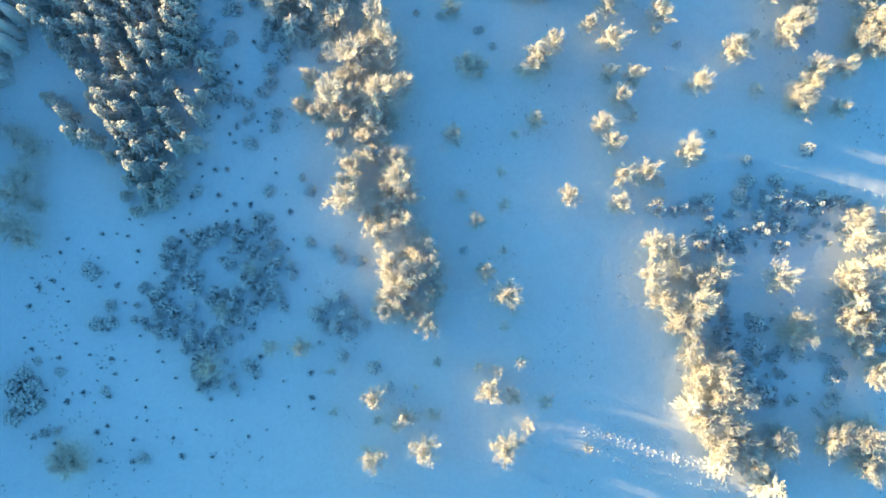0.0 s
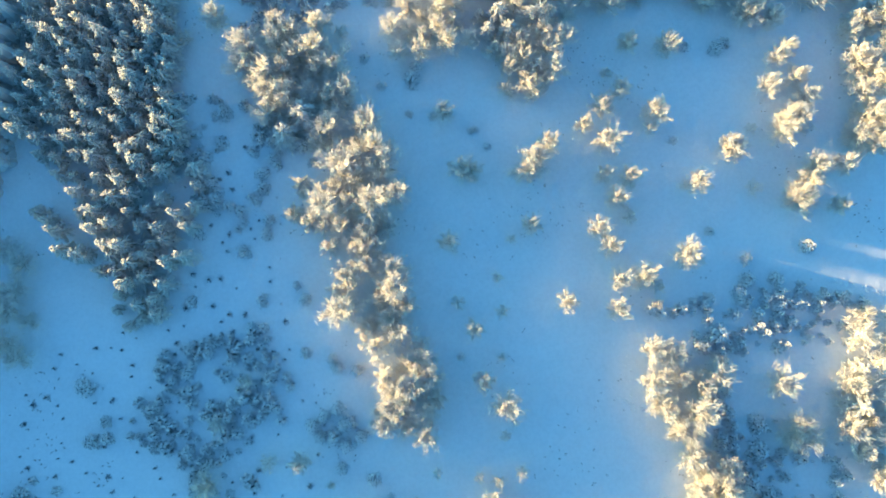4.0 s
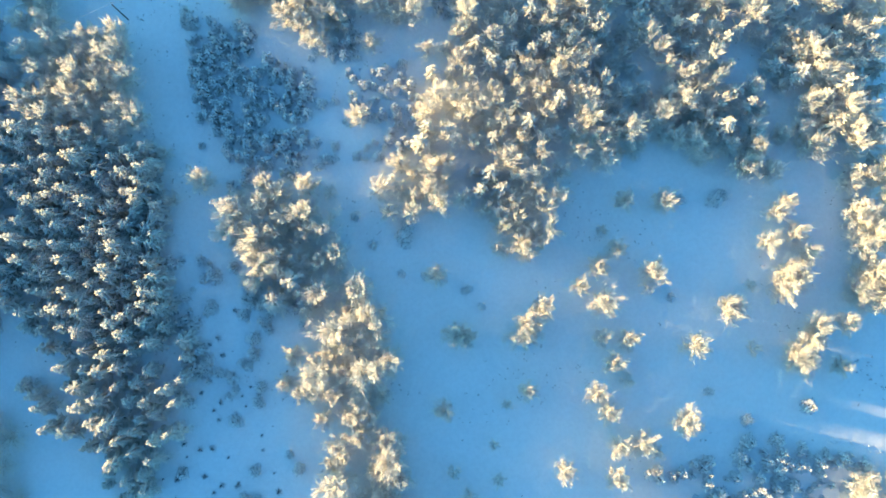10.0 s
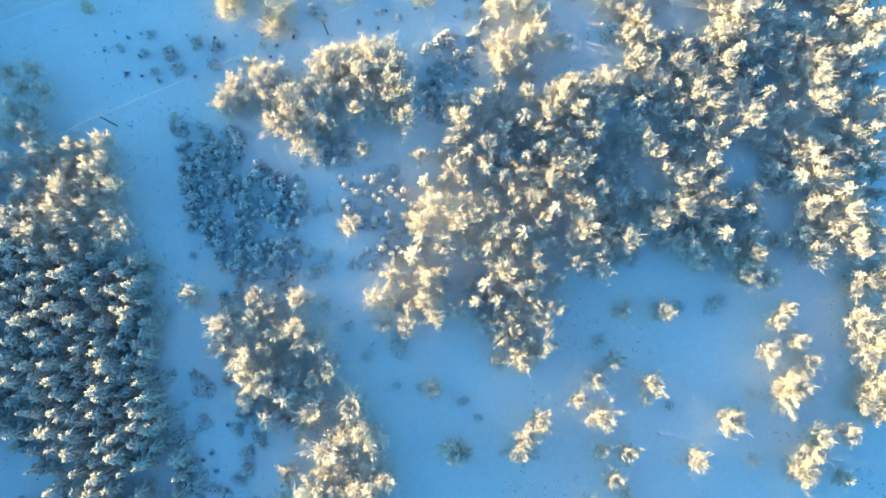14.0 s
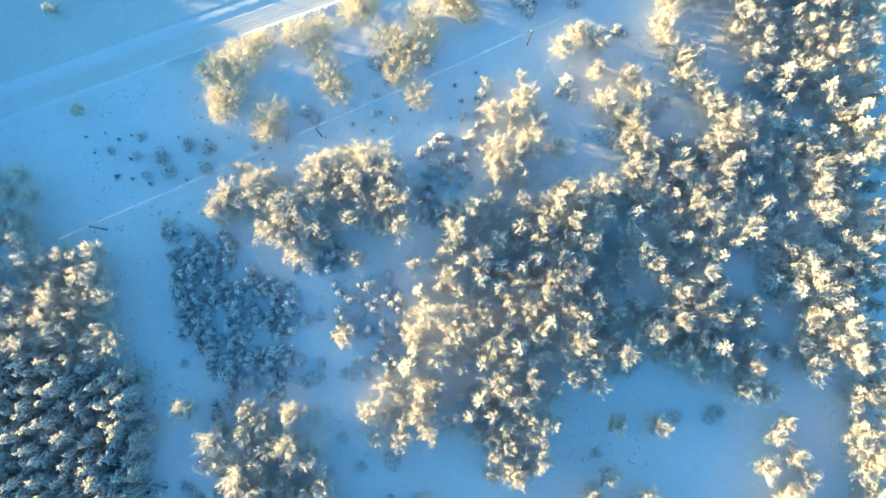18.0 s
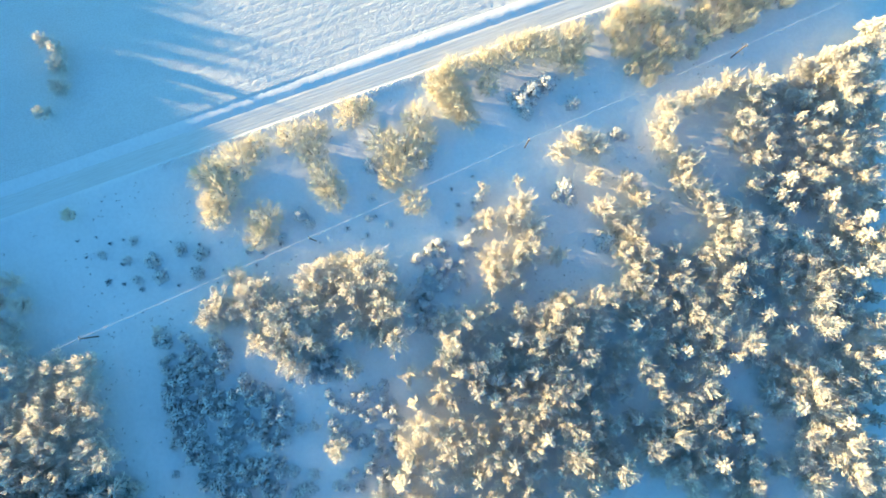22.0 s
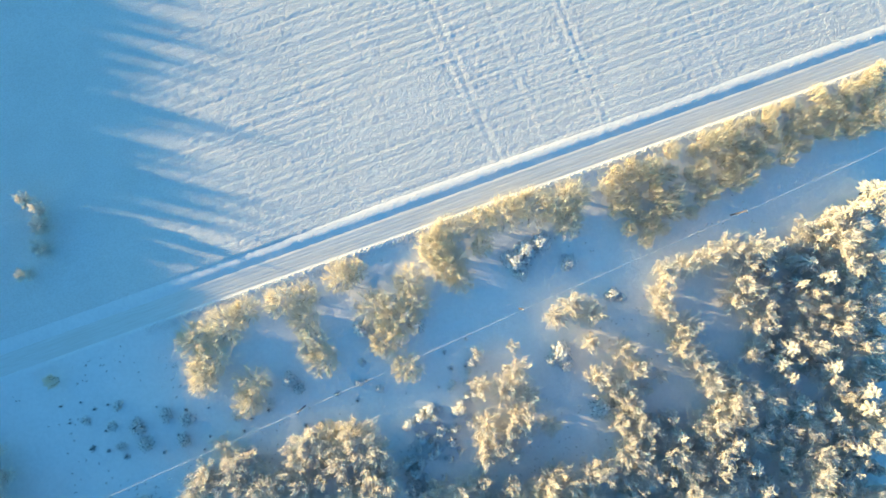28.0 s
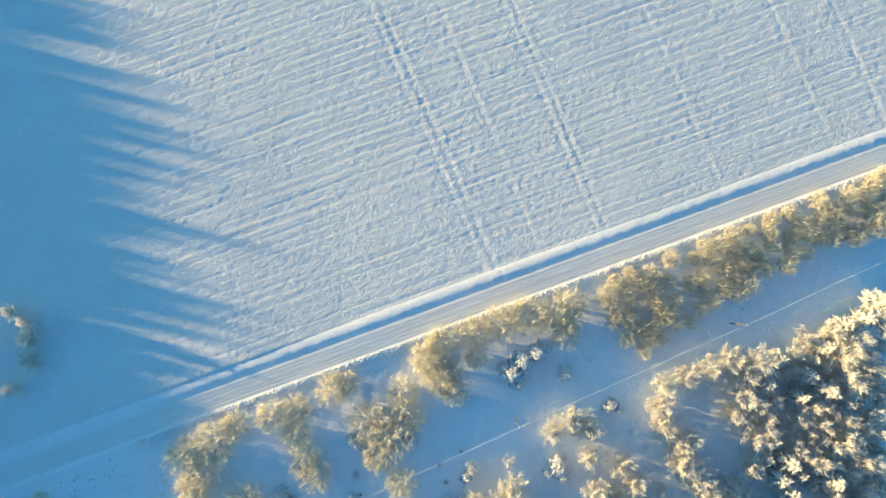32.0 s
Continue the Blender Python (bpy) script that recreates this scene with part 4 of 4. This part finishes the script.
# outline, spacing, share of broadleaved trees, added height
GROVES = [(MASS, 3.2, 0.7, 0.0), (MASS_TOP, 3.0, 0.8, 0), (MASS_N, 3.3, 0.7, 0.4), (MASS_E, 3.2, 0.7, 0.4), (EAST, 3.1, 0.65, 0), (EAST_LOW, 3.4, 0.6, -1.0), (EAST_MID, 3.4, 0.7, 0), (EAST_FAR, 2.9, 0.7, 0), (EAST_DEEP, 3.2, 0.7, 0), (EAST_GAP, 3.7, 0.55, -0.6), (EAST_TOP, 3.1, 0.6, 0), (EAST_RIM, 3.9, 0.4, 0), (SHADED_A, 2.7, 0.9, -3.0), (SHADED_B, 3.0, 0.85, -3.0), (SHADED_C, 3.6, 0.8, -2.0), (GROVE, 3.2, 0.65, 0.3), (GROVE_N, 3.2, 0.65, 0.3), (OLD_GROUP, 3.6, 1.0, -0.9), (ROW_W, 5.2, 1.0, -1.4), (ROW_WN, 5.0, 0.9, -1.6), (ROW_E, 5.2, 0.9, -1.6), (ROW_ES, 4.2, 0.8, -1.2), (STAND_W, 4.6, 0.85, -0.6), (EDGE_E, 3.3, 0.9, 0), (RIM_SE, 4.0, 0.5, -1.4), (SHADED_W, 3.6, 1.0, -3.0), (BIG_GROUP, 2.6, 0.0, -1.0), (FOREST_N, 2.6, 1.0, 1.2), (NW, 3.2, 1.0, -0.5), (NW_B, 3.0, 1.0, -2.2)]
FORESTS = [FOREST_A, FOREST_B, FOREST_C]
FAR_WOOD = [(-47, 131), (-63, 82), (-78, 64), (-94, 46), (-104, 20), (-116, -10), (-150, 0), (-142, 60), (-114, 120), (-84, 152)]
BELT = [(-77, 350), (-77, 240), (-100, 190), (-128, 140), (-150, 100)]
COPSE = [(-48, 131), (-52, 150), (-46, 172), (-36, 196), (-52, 214), (-80, 196), (-86, 152)]
# rows of clods placed where low sun streaks the snow: ends and count
SUNLIT_ROWS = [((-15.0, -15.1), (20.1, -36.4), 150), ((-2.9, -28.5), (13.2, -39.3), 70), ((-24.1, -26.3), (-8.0, -36.2), 80), ((8.5, -18.5), (28.0, -30.4), 45), ((36.2, -27.3), (41.8, -34.8), 40), ((34.9, -7.0), (41.4, -12.6), 40), ((77.1, 29.7), (84.6, 24.0), 30), ((83.1, 1.5), (95.0, -6.3), 60)]
ROUGH_SNOW = [(ROUGH_S, 0.62), (ROUGH_W, 1.3), (ROUGH_E, 1.4)]
WEEDS = 11000

birches = [p for some in BIRCH_PLACES for p in some]
for x, y, r in birches:
    if r >= 3.0:
        plant(BIG_BIRCHES, rng, x, y, r * 1.5, 1.2 * r + 2.4)
    elif r >= 1.7:
        plant(BIRCHES, rng, x, y, r * 1.5, 1.35 * r + (4.8 if x < 5 and 60 < y < 100 else 3.3))
    else:
        plant(SMALL_BIRCHES, rng, x, y, r * 1.5, 1.6 * r + 1.3)
for x, y, r in [p for some in WILLOW_PLACES for p in some]:
    plant(WILLOWS, rng, x, y, r * 1.95, 0.9 * r + 2.4)
for x, y, r in [p for some in SPRUCE_PLACES for p in some]:
    plant(LARGE_YOUNG if r > 1.25 else YOUNG, rng, x, y, r * 1.15, 1.5 * r + 0.6)
for area, gap, kinds in THICKETS:
    for x, y in scatter(rng, area, gap, birches, 0.5):
        r = 0.3 + 0.55 * rng.random() ** 2 if gap > 3 else 0.7 + 1.0 * rng.random()
        if gap > 3 or kinds == PLANTED or rough(np.array([x]), np.array([y]), 1.9, 41)[0] > -0.2:
            plant(kinds, rng, x, y, r, 2.0 * r + 0.6 if kinds == PLANTED else 1.6 * r + 0.5)
LOOSE = [ROW_W, ROW_WN, ROW_E, ROW_ES, STAND_W, EDGE_E, RIM_SE, SHADED_A, SHADED_B, SHADED_C, SHADED_W, NW, NW_B, EAST_FAR, EAST_DEEP]
standing = list(birches)
for area, gap, birch_share, lift in GROVES:
    mid_x, mid_y = sum(p[0] for p in area) / len(area), sum(p[1] for p in area) / len(area)
    for x, y in scatter(rng, area, gap, standing):
        r = gap * rng.uniform(0.5, 0.85)
        standing.append((x, y, gap * 0.8))
        tall = lift + 0.045 * (0.84 * (x - mid_x) - 0.54 * (y - mid_y)) + rng.uniform(-1.0, 1.2)
        if rng.random() < birch_share:
            plant(LOOSE_BIRCHES if area in LOOSE else GROVE_BIRCHES, rng, x, y, r * (1.4 if area in LOOSE else 1.6), max(2.6, 1.6 * r + rng.uniform(2.9, 4.6) + tall))
        else:
            plant(PINES, rng, x, y, r * 1.2, max(2.4, 1.7 * r + rng.uniform(2.6, 4.4) + tall))
for x, y in scatter(rng, HEDGE, 2.5):
    r = rng.uniform(2.1, 3.1)
    plant(WILLOWS, rng, x, y, r, 0.8 * r + rng.uniform(2.2, 3.2))
for area in FORESTS:
    for x, y in scatter(rng, area, 2.9):
        r = rng.uniform(1.7, 2.9)
        plant(FOREST, rng, x, y, r, rng.uniform(6.4, 9.2) if rng.random() < 0.8 else rng.uniform(9.6, 11.2))

# a shelter belt along the far side of the field, in four ranks
belt = []
for (x0, y0), (x1, y1) in zip(BELT, BELT[1:]):
    n = int(math.hypot(x1 - x0, y1 - y0) / 2.2)
    for k in range(n):
        x, y = x0 + (x1 - x0) * k / n, y0 + (y1 - y0) * k / n
        tall = 13.0 + 0.4 * (y < 224) + 0.5 * math.sin(0.9 * y) - sum(dip * math.exp(-(((y - at) / 3.2) ** 2)) for at, dip in ((235, 2.2), (254, 2.0), (266, 1.3), (298, 2.2), (317, 1.5)))
        for rank in range(4):
            belt.append((x - 3.2 * rank + rng.uniform(-1, 1), y + rng.uniform(-1, 1), tall + rng.uniform(-0.7, 0.4) - 0.3 * rank))

# the wood goes on beyond the clearing's edge, ever taller, and shades it
def wood_top(x, y):
    """Height of the wood's crowns, set by bands for the shade they cast: it climbs away from the clearing, with one gap
    that lets sun towards the road.
    """
    across, away = 0.5446 * x + 0.8387 * y, -20 - (0.8387 * x - 0.5446 * y)
    edge = np.interp(across, (-60, -22, -20, -15, -13, -2, 4, 15, 36, 40, 54, 58, 70, 78, 102, 106, 112, 122, 124, 131, 132, 137, 139), (6.6, 6.6, 5.4, 5.4, 7.0, 6.9, 4.8, 2.0, 1.6, 2.4, 2.2, 1.0, 0.6, -0.4, -0.4, -0.2, -0.6, -0.8, -4.6, -4.6, -1.8, -2.0, -5.5))
    return max(5.5, float(edge) + 0.0963 * away)


def woodland(name, places, label):
    far = Shape()
    for x, y, r, h in places:
        z = level(x, y)
        far.tube([(x, y, z - 0.2), (x, y, z + h * 0.1)], [0.16, 0.16], 4)
        far.tube([(x, y, z + h * 0.08), (x, y, z + h * 0.3), (x, y, z + h * 0.75), (x, y, z + h * 0.98)], [0.5 * r, 0.68 * r, 0.5 * r, 0.08], 7)
        for k in range(5):
            u = k / 4
            for j in range(5):
                far.frond(Vector((x, y, z + h * (0.12 + 0.80 * u))), 1.257 * j + rng.uniform(0, 1), r * (1 - 0.7 * u) * rng.uniform(0.9, 1.25), 0.1, 0.5, 0.9)
    ob = new(name, far.mesh(name, RIMED))
    return tagged(ob, label, "woods", kind="stuff")


far_wood = [(x, y, rng.uniform(1.9, 2.7), wood_top(x, y) + rng.uniform(-0.8, 0.6)) for x, y in scatter(rng, FAR_WOOD, 3.0)]
woodland("far_wood", far_wood, "dense snowy spruce wood beside the clearing")
# a copse out of view, added to keep sun off the roadside snow
far_copse = [(x, y, rng.uniform(1.9, 2.7), wood_top(x, y) + rng.uniform(-0.8, 0.6)) for x, y in scatter(rng, COPSE, 3.0)]
woodland("far_copse", far_copse, "unseen snowy spruce copse that shades the roadside")
woodland("shelter_belt", [(x, y, rng.uniform(2.2, 3.0), h) for x, y, h in belt], "row of tall snowy spruces beyond the field")
for ob in MODELS:
    for o in (*ob.children_recursive, ob):
        bpy.data.objects.remove(o)

# ---- power line ----
LINE = [(-69.8, 127.2), (-22.4, 130.9), (25.3, 134.3), (72.2, 138.0), (119.4, 141.2), (166.6, 144.8)]
POLE_TOP = 7.1
along = Vector((47.2, 3.5, 0)).normalized()
across = Vector((-along.y, along.x, 0))
for x, y in LINE:
    z = level(x, y)
    pole = tagged(new("power_pole"), "dark wooden power pole standing in snow", "power pole", "poles of the power line")
    pole.location = (x, y, z)
    s = Shape()
    s.tube([(0, 0, -0.4), (0, 0, 3.5), (0, 0, POLE_TOP)], [0.15, 0.13, 0.10], 10)
    part("post", s, POLE_WOOD, pole, smooth=True)
    s = Shape()
    s.tube([-across * 0.5 + Vector((0, 0, POLE_TOP - 0.25)), across * 0.5 + Vector((0, 0, POLE_TOP - 0.25))], [0.06, 0.06], 4)
    part("crossarm", s, POLE_WOOD, pole, "snow-dusted crossarm")
    s = Shape()
    s.tube([Vector((0, 0, POLE_TOP)), Vector((0, 0, POLE_TOP + 0.1)), Vector((0, 0, POLE_TOP + 0.18))], [0.04, 0.07, 0.035], 8)
    part("insulator", s, GLAZE, pole, "small white insulator", smooth=True)
    s = Shape()
    s.tube([Vector((0, 0, POLE_TOP)), Vector((0, 0, POLE_TOP + 0.05))], [0.13, 0.09], 8)
    part("snow_cap", s, LOAD, pole, "white snow on the pole top", smooth=True)
s = Shape()
points = []
for (x0, y0), (x1, y1) in zip(LINE, LINE[1:]):
    for k in range(12):
        u = k / 12
        z = level(x0, y0) * (1 - u) + level(x1, y1) * u + POLE_TOP + 0.16 - 2.2 * u * (1 - u)
        points.append(Vector((x0 + (x1 - x0) * u, y0 + (y1 - y0) * u, z)))
s.tube(points, [0.03] * len(points), 6)
tagged(new("power_cable", s.mesh("power_cable", CABLE, True)), "thick white frosted cable strung between the poles", "cable")

# ---- clods of snow thrown up along the road and over the rough pasture ----
clods = Shape()


def clod(x, y, size):
    p = Vector((x, y, level(x, y) - 0.2 * size))
    way = Vector((rng.uniform(-1, 1), rng.uniform(-1, 1), 0)).normalized() * size
    clods.clump(p - way, p + way, size * rng.uniform(0.5, 0.9), size * rng.uniform(0.5, 0.9))


for _ in range(5200):
    clod(rng.uniform(0, 190), ROAD_S - 0.4 - abs(rng.gauss(0, 1.3)), rng.uniform(0.12, 0.36))
for _ in range(500):
    clod(rng.uniform(-3, 190), FIELD_S - 0.3 + rng.gauss(0, 0.3), rng.uniform(0.08, 0.16))
for area, count in ROUGH_SNOW:
    for x, y in scatter(rng, area, count, (), 0.4):
        clod(x, y, rng.uniform(0.2, 0.5))
# lumps strung along the sun's streaks so that these stand out bright
for (x0, y0), (x1, y1), count in SUNLIT_ROWS:
    for _ in range(count):
        u = rng.random()
        clod(x0 + (x1 - x0) * u + rng.gauss(0, 0.35), y0 + (y1 - y0) * u + rng.gauss(0, 0.35), rng.uniform(0.15, 0.4))
tagged(new("snow_clods", clods.mesh("snow_clods", LOAD)), "loose white clods and lumps of snow", "snow", kind="stuff")

# ---- dry weeds and grass tips in the snow ----
weeds = Shape()
for _ in range(WEEDS):
    x, y = rng.uniform(-95, 125), rng.uniform(-60, 158)
    if rough(np.array([x]), np.array([y]), 9, 31)[0] + 0.5 * rough(np.array([x]), np.array([y]), 2.5, 32)[0] < 0.35:
        continue
    z, size = level(x, y), rng.uniform(0.2, 0.6)
    for k in range(6):
        a, out = rng.uniform(0, 6.28), rng.uniform(0.2, 0.9) * size
        foot = Vector((x + rng.gauss(0, 0.08), y + rng.gauss(0, 0.08), z - 0.02))
        weeds.spike(foot, foot + Vector((out * math.cos(a), out * math.sin(a), size * rng.uniform(0.6, 1.2))), 0.035)
tagged(new("dry_weeds", weeds.mesh("dry_weeds", WEED)), "dark dry weed stalks poking through snow", "weeds", kind="stuff")
